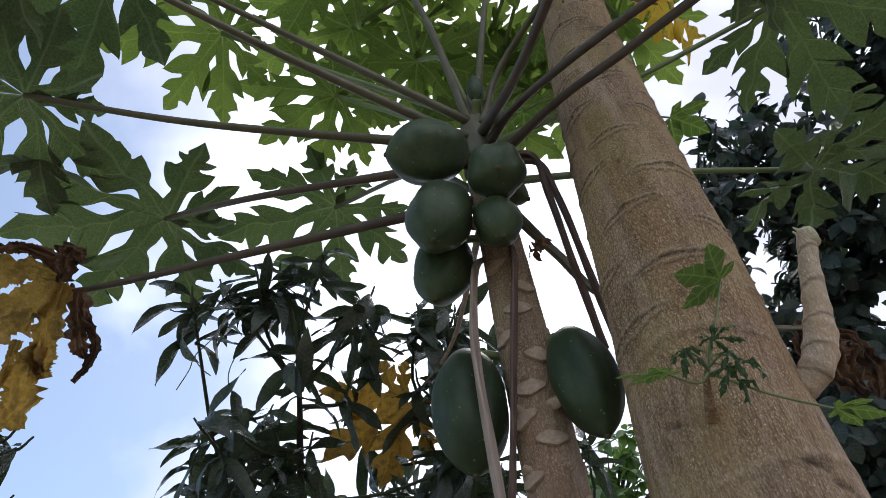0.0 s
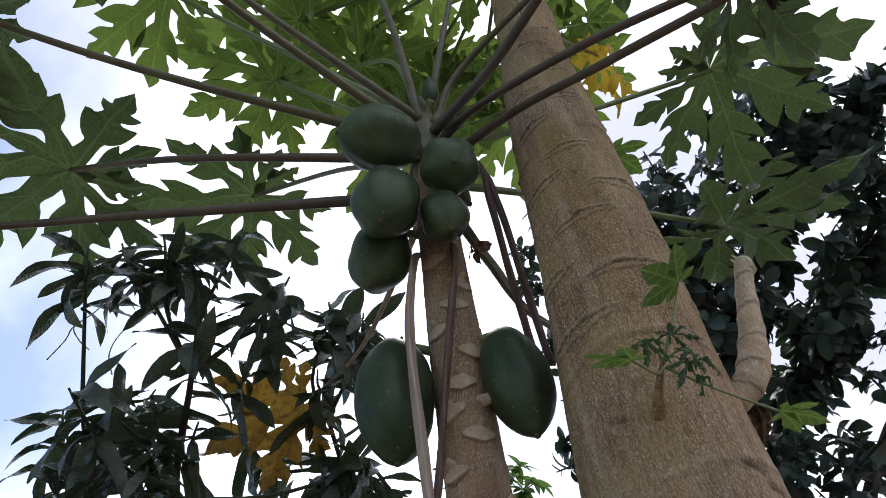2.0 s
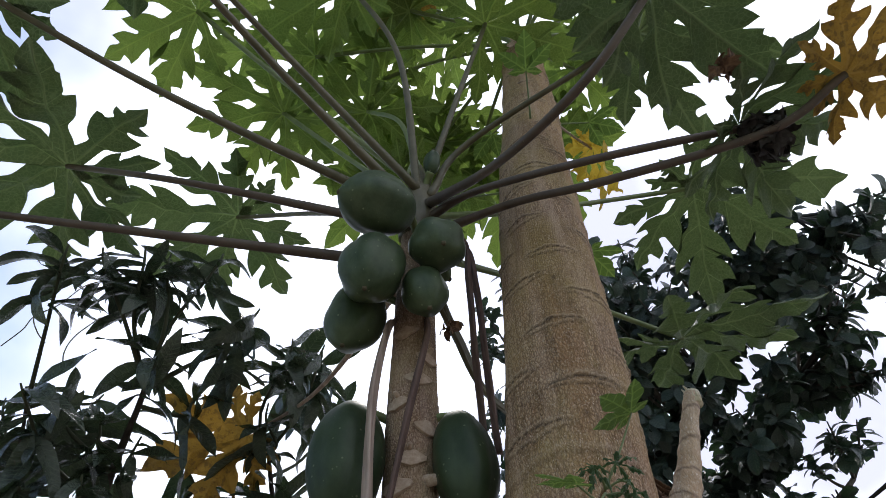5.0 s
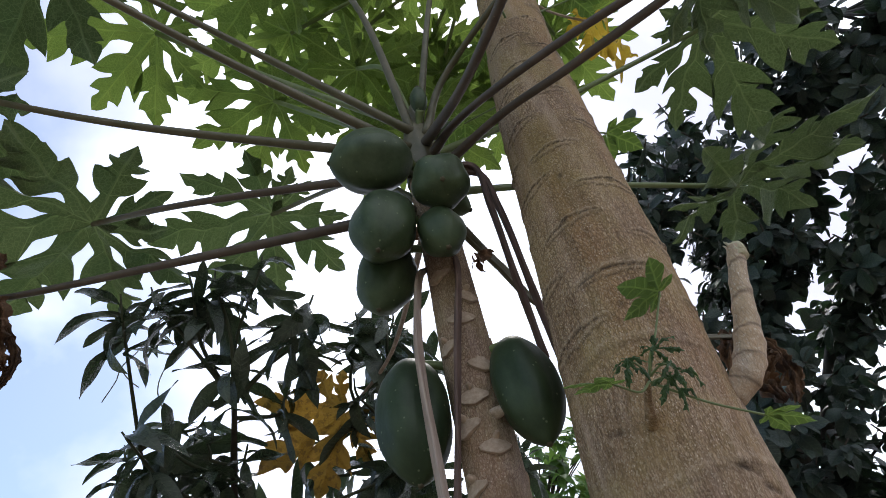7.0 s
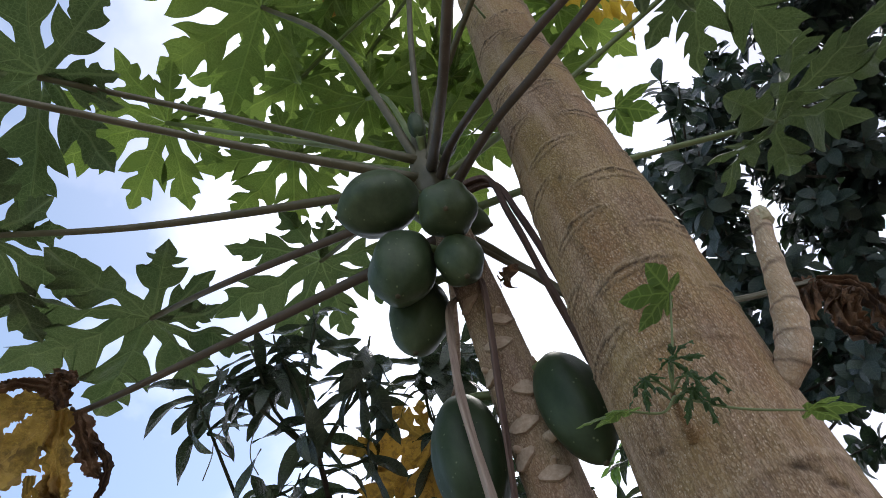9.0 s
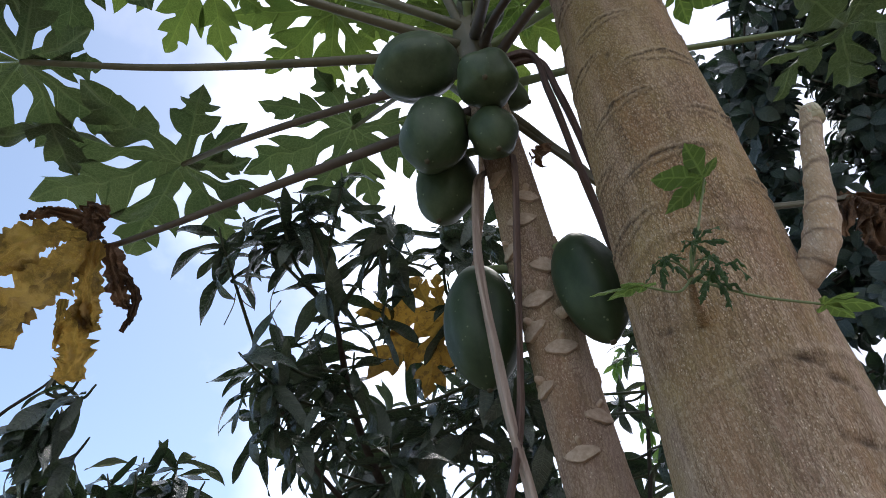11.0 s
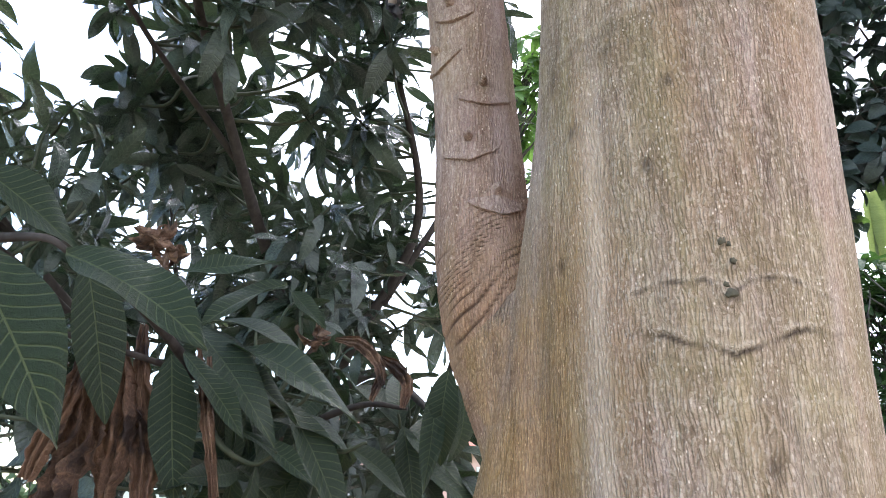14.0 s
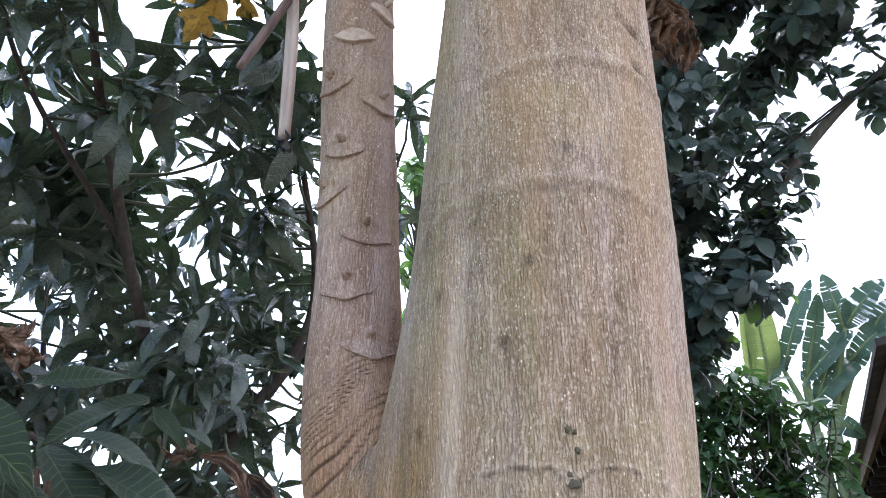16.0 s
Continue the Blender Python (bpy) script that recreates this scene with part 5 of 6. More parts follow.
# ---------------- mango tree ----------------
mango = thing("mango_tree", (-0.15, 2.75, 0.0), "mango tree with dark glossy lance-shaped leaves and bare grey twigs", "mango tree")
BOUGHS = [
    [(-0.15, 2.75, 0.0, 0.11), (-0.12, 2.70, 0.7, 0.095), (-0.10, 2.62, 1.25, 0.08)],
    [(-0.10, 2.62, 1.20, 0.060), (-0.05, 2.40, 1.75, 0.045), (-0.18, 2.00, 2.15, 0.032), (-0.28, 1.62, 2.45, 0.022), (-0.27, 1.32, 2.62, 0.014)],
    [(-0.10, 2.62, 1.22, 0.055), (0.15, 2.50, 1.75, 0.040), (0.35, 2.35, 2.15, 0.030), (0.25, 2.05, 2.50, 0.020), (0.05, 1.55, 2.70, 0.012)],
    [(-0.10, 2.62, 1.15, 0.050), (-0.45, 2.35, 1.60, 0.036), (-0.75, 2.10, 1.95, 0.026), (-0.98, 1.90, 2.30, 0.015)],
    [(-0.10, 2.62, 0.95, 0.045), (-0.05, 2.10, 1.25, 0.032), (0.00, 1.65, 1.42, 0.020), (-0.10, 1.30, 1.47, 0.011), (-0.28, 1.05, 1.50, 0.0065)],
    [(0.05, 2.45, 1.55, 0.035), (0.20, 2.00, 1.60, 0.026), (0.30, 1.60, 1.45, 0.014)],
    [(0.25, 2.45, 1.90, 0.030), (0.50, 2.45, 2.35, 0.020), (0.62, 2.25, 2.85, 0.010)],
    [(-0.45, 2.35, 1.60, 0.028), (-0.62, 1.90, 1.80, 0.018), (-0.66, 1.40, 1.82, 0.009)],
    [(-0.12, 2.72, 0.80, 0.050), (-0.32, 2.95, 1.50, 0.036), (-0.52, 3.05, 2.05, 0.024), (-0.62, 3.05, 2.55, 0.010)],
    [(-0.75, 2.10, 1.95, 0.020), (-1.12, 1.72, 2.20, 0.015), (-1.16, 1.38, 2.44, 0.011), (-0.92, 1.25, 2.52, 0.006)],
    [(-0.18, 2.00, 2.15, 0.022), (-0.45, 1.75, 2.45, 0.014), (-0.50, 1.45, 2.60, 0.008)],
]
limb_points = []
for k, lm in enumerate(BOUGHS):
    v, f = sweep([p[:3] for p in lm], [p[3] * (1.0 if k == 0 else 0.47) for p in lm], 14, 8, lambda t, th: 1 + 0.10 * noise.noise(Vector((math.cos(th), math.sin(th), t * 14))))
    put("trunk" if k == 0 else "limb", build("limb", v, f, M_MANGOWOOD), mango)
    if k:
        limb_points.extend(spline([p[:3] for p in lm], 8))
limb_points = np.array(limb_points)
TOP_SHOOTS = [(-0.53, 1.18, 2.83), (-0.45, 1.15, 2.82), (-0.37, 1.14, 2.85), (-0.32, 1.17, 2.89), (-0.21, 1.15, 2.92), (-0.09, 1.2, 2.82), (-0.26, 1.25, 2.69), (-0.08, 1.32, 2.84),
              (0.02, 1.3, 2.85), (0.1, 1.29, 2.85), (-0.43, 1.39, 2.58), (-0.34, 1.41, 2.58), (-0.48, 1.29, 2.52), (-0.25, 1.43, 2.56), (-0.16, 1.43, 2.72), (-0.44, 1.38, 2.41),
              (-0.32, 1.4, 2.42), (0.01, 1.42, 2.73)]
MID_SHOOTS = [(-0.58, 1.57, 2.69), (-0.6, 1.64, 2.6), (-0.38, 1.5, 2.71), (-0.38, 1.65, 2.68), (-0.15, 1.68, 2.71), (-0.13, 1.85, 2.65), (-0.55, 1.92, 2.58), (-0.4, 1.83, 2.6),
              (-0.29, 1.98, 2.59), (-0.18, 2.06, 2.49), (-0.53, 2.1, 2.47), (-0.63, 2.03, 2.32), (-0.43, 2.26, 2.44), (-0.27, 2.22, 2.36), (-0.05, 2.29, 2.5), (-0.09, 2.38, 2.3),
              (0.07, 2.26, 2.34), (0.14, 2.11, 2.43), (0.25, 2.38, 2.3), (-0.28, 2.19, 2.15), (-0.12, 2.23, 2.08), (-0.52, 2.31, 2.27), (0.03, 2.35, 2.05), (0.28, 2.52, 2.18)]
LEFT_SHOOTS = [(-0.91, 1.65, 2.44), (-0.84, 1.73, 2.48), (-0.80, 1.82, 2.47), (-0.86, 1.69, 2.41), (-0.42, 2.24, 2.74), (-0.23, 2.47, 2.83), (-0.47, 2.24, 2.53), (-0.12, 2.55, 3.08), (-0.32, 2.28, 2.89), (0.09, 2.72, 3.02), (-1.09, 1.8, 2.53), (-1.05, 1.9, 2.62), (-0.96, 1.95, 2.63), (-1.02, 1.79, 2.4), (-0.96, 1.93, 2.46), (-0.95, 2.16, 2.5), (-1.0, 1.76, 2.23), (-0.95, 1.9, 2.26),
               (-0.93, 2.21, 2.42), (-0.82, 1.59, 2.01), (-0.64, 1.27, 1.81), (-0.63, 1.38, 1.87), (-0.83, 2.0, 2.16), (-0.63, 1.9, 2.06), (0.61, 2.16, 3.01), (0.64, 2.38, 2.66), (0.53, 2.5, 2.9)]
LOW_SHOOTS = [(0.06, 1.34, 1.47), (0.13, 1.30, 1.38), (0.21, 1.46, 1.43), (0.01, 1.21, 1.36), (-0.1, 1.35, 1.55), (0.03, 1.54, 1.68), (-0.04, 1.41, 1.55), (0.1, 1.61, 1.58), (0.31, 1.55, 1.5), (-0.59, 1.44, 1.94),
              (-0.57, 1.74, 2.08), (-0.02, 2.02, 1.97), (0.25, 2.3, 2.08), (0.34, 2.36, 1.84), (0.12, 1.83, 1.4), (0.32, 1.91, 1.4), (-0.49, 1.89, 2.08), (0.135, 1.75, 1.64), (0.176, 1.75, 1.49), (0.259, 1.74, 1.48), (0.085, 1.72, 1.50), (0.02, 1.72, 1.60)]
HANGING = [(-0.824, 1.211, 2.478), (-0.860, 1.240, 2.465), (-0.800, 1.228, 2.455), (-0.961, 1.308, 2.383), (-0.850, 1.329, 2.384), (-0.991, 1.385, 2.326)]
rng = random.Random(41)
FILL = []
for (cx, cy, cz), (rx, ry, rz), count in (((-0.25, 2.35, 1.75), (0.55, 0.4, 0.40), 30), ((0.15, 2.6, 1.75), (0.40, 0.35, 0.45), 26), ((-0.75, 2.3, 1.75), (0.45, 0.4, 0.40), 26),
                                          ((-0.15, 2.1, 1.30), (0.7, 0.4, 0.25), 30), ((-0.35, 2.6, 2.25), (0.6, 0.35, 0.30), 20), ((-0.75, 1.7, 1.50), (0.3, 0.4, 0.3), 12), ((0.3, 2.7, 2.3), (0.40, 0.3, 0.40), 16), ((-0.55, 3.0, 2.1), (0.45, 0.35, 0.55), 52), ((-0.62, 2.4, 2.15), (0.35, 0.3, 0.25), 14), ((0.0, 1.8, 2.48), (0.22, 0.3, 0.24), 20), ((-0.1, 2.6, 2.5), (0.35, 0.3, 0.30), 9), ((-0.45, 2.35, 2.45), (0.20, 0.2, 0.20), 14)):
    for _ in range(round(count * 0.72)):
        FILL.append((cx + rx * rng.uniform(-1, 1), cy + ry * rng.uniform(-1, 1), cz + rz * rng.uniform(-1, 1)))
FILL += [(0.13, 1.47, 3.01), (0.08, 1.58, 3.05), (0.25, 1.69, 3.00), (0.15, 1.90, 2.82), (0.26, 1.93, 2.76), (0.20, 1.80, 2.68), (-0.52, 2.23, 2.54), (-0.59, 2.29, 2.40), (-0.47, 2.50, 2.51), (-0.62, 2.40, 2.62), (-0.55, 2.10, 2.38), (-0.70, 2.45, 2.45)]
MANGO_KINDS = [simple_blade(s, w * 0.96, 8, 1, dr, 0.30, 0.030, 0.80, 0.5) for s, w, dr in ((1, 0.25, 0.7), (2, 0.30, 1.3), (3, 0.23, 0.4), (4, 0.32, 1.9), (5, 0.26, 1.0), (6, 0.29, 0.2), (7, 0.25, 1.6), (8, 0.27, -0.3), (9, 0.31, 0.9))]
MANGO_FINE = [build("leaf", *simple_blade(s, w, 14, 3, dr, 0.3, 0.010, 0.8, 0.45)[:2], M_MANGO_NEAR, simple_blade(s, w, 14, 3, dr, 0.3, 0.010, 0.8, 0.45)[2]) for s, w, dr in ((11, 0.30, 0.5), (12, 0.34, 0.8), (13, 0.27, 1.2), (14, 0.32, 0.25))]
poses, twigs, single = [], [], []
for group, size, count in ((TOP_SHOOTS, 0.148, (11, 16)), (MID_SHOOTS, 0.152, (12, 16)), (LEFT_SHOOTS, 0.160, (12, 17)), (HANGING, 0.16, (7, 10)), (LOW_SHOOTS, 0.155, (9, 13)), (FILL, 0.174, (12, 17))):
    for s in group:
        p = np.array(s)
        dist = np.linalg.norm(limb_points - p, axis=1) + np.maximum(0, limb_points[:, 2] - p[2] + 0.05) * 2
        q = limb_points[np.argmin(dist)]
        axis = p - q + np.array((0, 0, 0.12 + 0.1 * rng.random()))
        axis /= np.linalg.norm(axis)
        bend = (p + q) / 2 + np.array((rng.uniform(-.04, .04), rng.uniform(-.04, .04), -0.03))
        twigs.append(sweep([q, bend, p - axis * 0.03, p + axis * 0.015], [0.0055, 0.0045, 0.0035, 0.0022], 6, 4))
        new_ = whorl(rng, s, axis, rng.randint(*count), size, (95, 150) if group is HANGING else (45, 125), None, 0.13)
        near = group is LOW_SHOOTS and s[1] < 1.7
        (single if near else poses).extend(new_)
v, f, _ = join(twigs)
put("twig_growth", build("twig_growth", v, f, M_TWIG), mango, "thin dark leafy twigs", kind="stuff")
scatter("crown", MANGO_KINDS, poses, M_MANGO, mango, "dense dark green lance-shaped leaves")
for k, m in enumerate(single):
    put("leaf", MANGO_FINE[k % 4], mango, pose_=m)
# large near leaves at the end of the low bough: base, tip, width to length, bend
NEAR_LEAVES = [((-0.212, 0.797, 1.506), (-0.115, 0.834, 1.348), 0.38, 0.30),
              ((-0.174, 0.938, 1.536), (-0.036, 0.928, 1.439), 0.42, 0.55),
              ((-0.272, 0.917, 1.615), (-0.184, 0.995, 1.557), 0.42, 0.40),
              ((-0.287, 0.826, 1.581), (-0.252, 0.855, 1.463), 0.36, 0.30),
              ((-0.237, 0.840, 1.460), (-0.248, 0.822, 1.368), 0.40, 0.30),
              ((-0.237, 0.805, 1.376), (-0.194, 0.803, 1.310), 0.46, 0.30)]
INNER_LEAVES = [((-0.127, 1.173, 1.586), (0.013, 1.164, 1.613), 0.28, 0.35),
              ((0.016, 1.211, 1.593), (-0.084, 1.155, 1.510), 0.40, 0.50),
              ((-0.075, 1.249, 1.508), (0.137, 1.199, 1.391), 0.30, 0.80),
              ((-0.097, 1.148, 1.480), (-0.017, 1.137, 1.373), 0.36, 0.30),
              ((0.023, 1.213, 1.585), (0.075, 1.205, 1.530), 0.50, 0.30),
              ((0.252, 1.360, 1.484), (0.234, 1.350, 1.312), 0.30, 0.30),
              ((-0.064, 1.303, 1.503), (0.043, 1.280, 1.409), 0.32, 0.50),
              ((-0.029, 1.216, 1.390), (0.076, 1.192, 1.318), 0.30, 0.40)]
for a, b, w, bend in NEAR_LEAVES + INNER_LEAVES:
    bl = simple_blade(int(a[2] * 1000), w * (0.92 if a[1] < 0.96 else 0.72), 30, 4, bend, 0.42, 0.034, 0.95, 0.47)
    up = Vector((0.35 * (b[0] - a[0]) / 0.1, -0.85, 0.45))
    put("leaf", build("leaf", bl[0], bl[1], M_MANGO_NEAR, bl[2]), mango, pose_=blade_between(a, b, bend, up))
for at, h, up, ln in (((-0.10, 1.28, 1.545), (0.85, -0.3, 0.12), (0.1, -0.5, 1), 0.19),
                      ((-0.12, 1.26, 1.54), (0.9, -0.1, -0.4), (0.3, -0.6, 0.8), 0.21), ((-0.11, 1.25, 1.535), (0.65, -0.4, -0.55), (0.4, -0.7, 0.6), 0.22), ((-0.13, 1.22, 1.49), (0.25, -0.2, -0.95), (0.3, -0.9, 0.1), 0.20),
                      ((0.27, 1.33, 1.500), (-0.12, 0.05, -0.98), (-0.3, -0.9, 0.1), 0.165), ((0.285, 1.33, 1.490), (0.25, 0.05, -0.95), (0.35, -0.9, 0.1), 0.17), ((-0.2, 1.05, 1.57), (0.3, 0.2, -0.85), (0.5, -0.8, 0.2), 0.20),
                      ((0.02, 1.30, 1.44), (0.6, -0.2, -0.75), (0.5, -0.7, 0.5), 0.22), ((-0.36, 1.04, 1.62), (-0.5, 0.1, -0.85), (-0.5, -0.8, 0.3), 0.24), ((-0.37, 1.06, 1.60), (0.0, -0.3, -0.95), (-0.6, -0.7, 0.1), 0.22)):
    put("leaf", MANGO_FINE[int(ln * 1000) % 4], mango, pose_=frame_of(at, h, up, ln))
# twigs of the low bough
tw = [sweep(p, r, 8, 5) for p, r in (
    ([(-0.28, 1.05, 1.50), (-0.27, 0.98, 1.56), (-0.272, 0.917, 1.615)], [0.008, 0.006, 0.003]), ([(-0.27, 0.98, 1.56), (-0.241, 0.889, 1.533), (-0.212, 0.797, 1.506)], [0.006, 0.004, 0.003]), ([(-0.28, 1.05, 1.50), (-0.237, 0.840, 1.460), (-0.237, 0.805, 1.376)], [0.006, 0.004, 0.003]), ([(-0.27, 0.98, 1.56), (-0.20, 0.94, 1.55), (-0.174, 0.938, 1.536)], [0.006, 0.004, 0.003]), ([(-0.10, 1.30, 1.47), (-0.15, 1.16, 1.53), (-0.215, 1.03, 1.58)], [0.008, 0.006, 0.004]),
    ([(0.00, 1.65, 1.42), (-0.08, 1.40, 1.50), (-0.12, 1.25, 1.545)], [0.012, 0.008, 0.004]), ([(0.30, 1.60, 1.45), (0.29, 1.45, 1.50), (0.275, 1.33, 1.51)], [0.010, 0.007, 0.004]),
    ([(0.00, 1.65, 1.42), (0.14, 1.50, 1.46), (0.22, 1.45, 1.45)], [0.008, 0.006, 0.003]))]
v, f, _ = join(tw)
put("twig_growth", build("twig_growth", v, f, M_MANGOWOOD), mango, kind="stuff")
# dry flower heads and hanging dry leaves on the bough
put("dry_leaf_clump", crumple((-0.186, 1.285, 1.680), 0.045, 21, M_DRY, (0.6, 0.6, 1.0), 18), mango, "reddish-brown crumpled dry leaf")
put("dry_leaf_clump", crumple((-0.160, 1.285, 1.655), 0.040, 26, M_DRY, (0.6, 0.6, 1.2), 12), mango, "reddish-brown crumpled dry leaf")
for text, strips in (
        ("long brown withered leaves hanging limp", (([(-0.196, 1.17, 1.530), (-0.194, 1.17, 1.473), (-0.206, 1.17, 1.427), (-0.213, 1.17, 1.370), (-0.226, 1.17, 1.314), (-0.233, 1.17, 1.267)], [0.006, 0.018, 0.023, 0.033, 0.029, 0.012]),
                                                     ([(-0.189, 1.20, 1.505), (-0.177, 1.20, 1.431), (-0.177, 1.20, 1.371), (-0.180, 1.20, 1.307)], [0.008, 0.021, 0.025, 0.016]),
                                                     ([(-0.168, 1.22, 1.530), (-0.161, 1.22, 1.449), (-0.146, 1.22, 1.387), (-0.141, 1.22, 1.307)], [0.006, 0.017, 0.024, 0.016]),
                                                     ([(-0.200, 1.15, 1.510), (-0.215, 1.14, 1.440), (-0.232, 1.14, 1.390), (-0.252, 1.15, 1.330)], [0.005, 0.012, 0.016, 0.010]))),
        ("narrow brown withered leaf", (([(-0.083, 1.16, 1.490), (-0.068, 1.16, 1.430), (-0.058, 1.16, 1.373), (-0.046, 1.16, 1.304)], [0.003, 0.008, 0.008, 0.005]),
                                        ([(-0.070, 1.17, 1.480), (-0.057, 1.17, 1.380), (-0.043, 1.17, 1.310)], [0.003, 0.005, 0.003])))):
    v, f, u = join([ribbon(p, w, 11 + 7 * k, 1.0) for k, (p, w) in enumerate(strips)])
    put("dry_leaf_clump", build("withered_leaf", v, f, M_DRY, u), mango, text)
put("dry_leaf_clump", crumple((0.06, 1.42, 1.56), 0.05, 25, M_DRY, flaps=9), mango, "small brown dry leaves")
for strips in ((([(0.090, 1.37, 1.550), (0.128, 1.35, 1.540), (0.155, 1.34, 1.512), (0.166, 1.33, 1.472)], [0.004, 0.011, 0.013, 0.005]),),
               (([(0.165, 1.38, 1.525), (0.188, 1.37, 1.508), (0.207, 1.36, 1.480), (0.200, 1.35, 1.440)], [0.004, 0.012, 0.014, 0.005]), ([(0.165, 1.38, 1.525), (0.165, 1.36, 1.490), (0.150, 1.35, 1.450)], [0.004, 0.009, 0.004]))):
    v, f, u = join([ribbon(p, w, 31 + 5 * k, 0.7) for k, (p, w) in enumerate(strips)])
    put("dry_leaf_clump", build("withered_leaf", v, f, M_DRY, u), mango, "curled brown dry leaf on the low bough")
# curling tendrils
for pts in ([(-0.496, 1.450, 3.056), (-0.535, 1.450, 3.012), (-0.563, 1.450, 2.925), (-0.597, 1.450, 2.865), (-0.602, 1.450, 2.815), (-0.621, 1.450, 2.750)],
            [(-0.580, 1.450, 2.895), (-0.596, 1.450, 2.861), (-0.571, 1.450, 2.819), (-0.541, 1.450, 2.791)],
            [(-0.459, 1.450, 2.917), (-0.489, 1.450, 2.836), (-0.491, 1.450, 2.774), (-0.469, 1.450, 2.717)]):
    v, f = sweep(pts, [0.0016] * len(pts), 6, 8)
    put("tendril", build("tendril", v, f, M_VINE), mango, "thin dry curling tendril")

# ---------------- broad-leaved tree on the other side ----------------
broad = thing("broadleaf_tree", (1.80, 2.75, 0.0), "dark broad-leaved tree with dense rounded glossy leaves", "tree")
BROAD_BOUGHS = [
    [(1.80, 2.75, 0.0, 0.14), (1.78, 2.65, 1.3, 0.12), (1.72, 2.45, 2.4, 0.10), (1.70, 2.10, 3.3, 0.07), (1.75, 1.70, 4.0, 0.04)],
    [(1.75, 2.55, 1.9, 0.050), (1.95, 2.25, 2.5, 0.035), (2.15, 1.85, 2.95, 0.022), (2.35, 1.55, 3.20, 0.010)],
    [(1.72, 2.40, 2.5, 0.050), (1.95, 2.00, 3.2, 0.035), (2.20, 1.45, 3.6, 0.018)],
    [(1.72, 2.30, 2.7, 0.045), (1.45, 2.20, 3.3, 0.030), (1.25, 2.05, 3.8, 0.015)],
    [(1.70, 2.05, 3.3, 0.040), (1.95, 1.40, 3.9, 0.025), (2.05, 0.95, 4.1, 0.012)],
    [(1.76, 2.6, 1.6, 0.040), (1.70, 2.5, 2.0, 0.03), (1.90, 2.30, 2.35, 0.015)],
    [(1.72, 2.42, 2.45, 0.045), (1.86, 2.40, 2.70, 0.034), (1.97, 2.34, 2.84, 0.026), (2.08, 2.20, 3.05, 0.012)],
]
for k, lm in enumerate(BROAD_BOUGHS):
    v, f = sweep([p[:3] for p in lm], [p[3] for p in lm], 14, 8, lambda t, th: 1 + 0.10 * noise.noise(Vector((math.cos(th), math.sin(th), t * 14))))
    put("trunk" if k == 0 else "limb", build("limb", v, f, M_GREYWOOD), broad)
b_points = np.concatenate([spline([p[:3] for p in lm], 8) for lm in BROAD_BOUGHS])
BROAD_KINDS = [simple_blade(s, w, 6, 1, dr, 0.3, 0.012, 0.75, 0.6) for s, w, dr in ((31, 0.52, 0.5), (32, 0.58, 0.9), (33, 0.48, 0.2), (34, 0.55, 1.2))]
BROAD_FINE = [build("leaf", *simple_blade(s, w, 10, 2, dr, 0.3, 0.012, 0.75, 0.6)[:2], M_ROUND_YOUNG if s == 38 else M_ROUND, simple_blade(s, w, 10, 2, dr, 0.3, 0.012, 0.75, 0.6)[2]) for s, w, dr in ((36, 0.55, 0.4), (37, 0.50, 0.8), (38, 0.56, 0.5))]
rng = random.Random(55)
poses, twigs, single = [], [], []
CLUMPS = (((1.26, 1.45, 3.58), (0.18, 0.22, 0.20), 10), ((1.60, 1.02, 3.92), (0.20, 0.20, 0.15), 10), ((1.28, 1.75, 3.35), (0.25, 0.30, 0.30), 14), ((1.45, 2.0, 2.95), (0.25, 0.30, 0.25), 14), ((1.60, 1.60, 3.85), (0.30, 0.35, 0.30), 20), ((1.90, 1.10, 3.95), (0.30, 0.30, 0.20), 20), ((2.15, 0.85, 3.75), (0.25, 0.25, 0.22), 16), ((2.10, 1.35, 3.60), (0.35, 0.35, 0.25), 26),
          ((1.85, 1.75, 3.45), (0.40, 0.35, 0.30), 30), ((2.10, 1.62, 3.42), (0.22, 0.25, 0.18), 13), ((1.82, 2.10, 3.00), (0.30, 0.33, 0.30), 24), ((1.88, 2.22, 2.58), (0.22, 0.28, 0.28), 20),
          ((2.28, 1.62, 3.14), (0.05, 0.06, 0.05), 2), ((1.42, 1.62, 3.70), (0.18, 0.22, 0.16), 8), ((1.62, 1.40, 3.72), (0.16, 0.20, 0.16), 7), ((2.10, 1.95, 2.98), (0.08, 0.10, 0.08), 1), ((2.02, 2.16, 2.66), (0.12, 0.14, 0.14), 7), ((1.35, 2.20, 3.3), (0.35, 0.35, 0.45), 24), ((1.45, 2.5, 2.6), (0.35, 0.3, 0.5), 22), ((1.90, 2.38, 2.28), (0.10, 0.14, 0.14), 5), ((1.2, 1.9, 3.9), (0.3, 0.3, 0.3), 14))
for (cx, cy, cz), (rx, ry, rz), count in CLUMPS:
    for _ in range(round(count * 1.8)):
        s = (cx + rx * rng.uniform(-1, 1), cy + ry * rng.uniform(-1, 1), cz + rz * rng.uniform(-1, 1))
        p = np.array(s)
        q = b_points[np.argmin(np.linalg.norm(b_points - p, axis=1))]
        axis = p - q + np.array((0, 0, 0.15))
        axis /= np.linalg.norm(axis)
        twigs.append(sweep([q, (p + q) / 2 + np.array((0, 0, -0.03)), p + axis * 0.02], [0.008, 0.006, 0.003], 6, 4))
        lot = whorl(rng, s, axis, rng.randint(17, 23), 0.092, (35, 115), None, 0.13)
        (single if cz < 2.6 and s[0] > 1.9 and len(single) < 200 else poses).extend(lot)
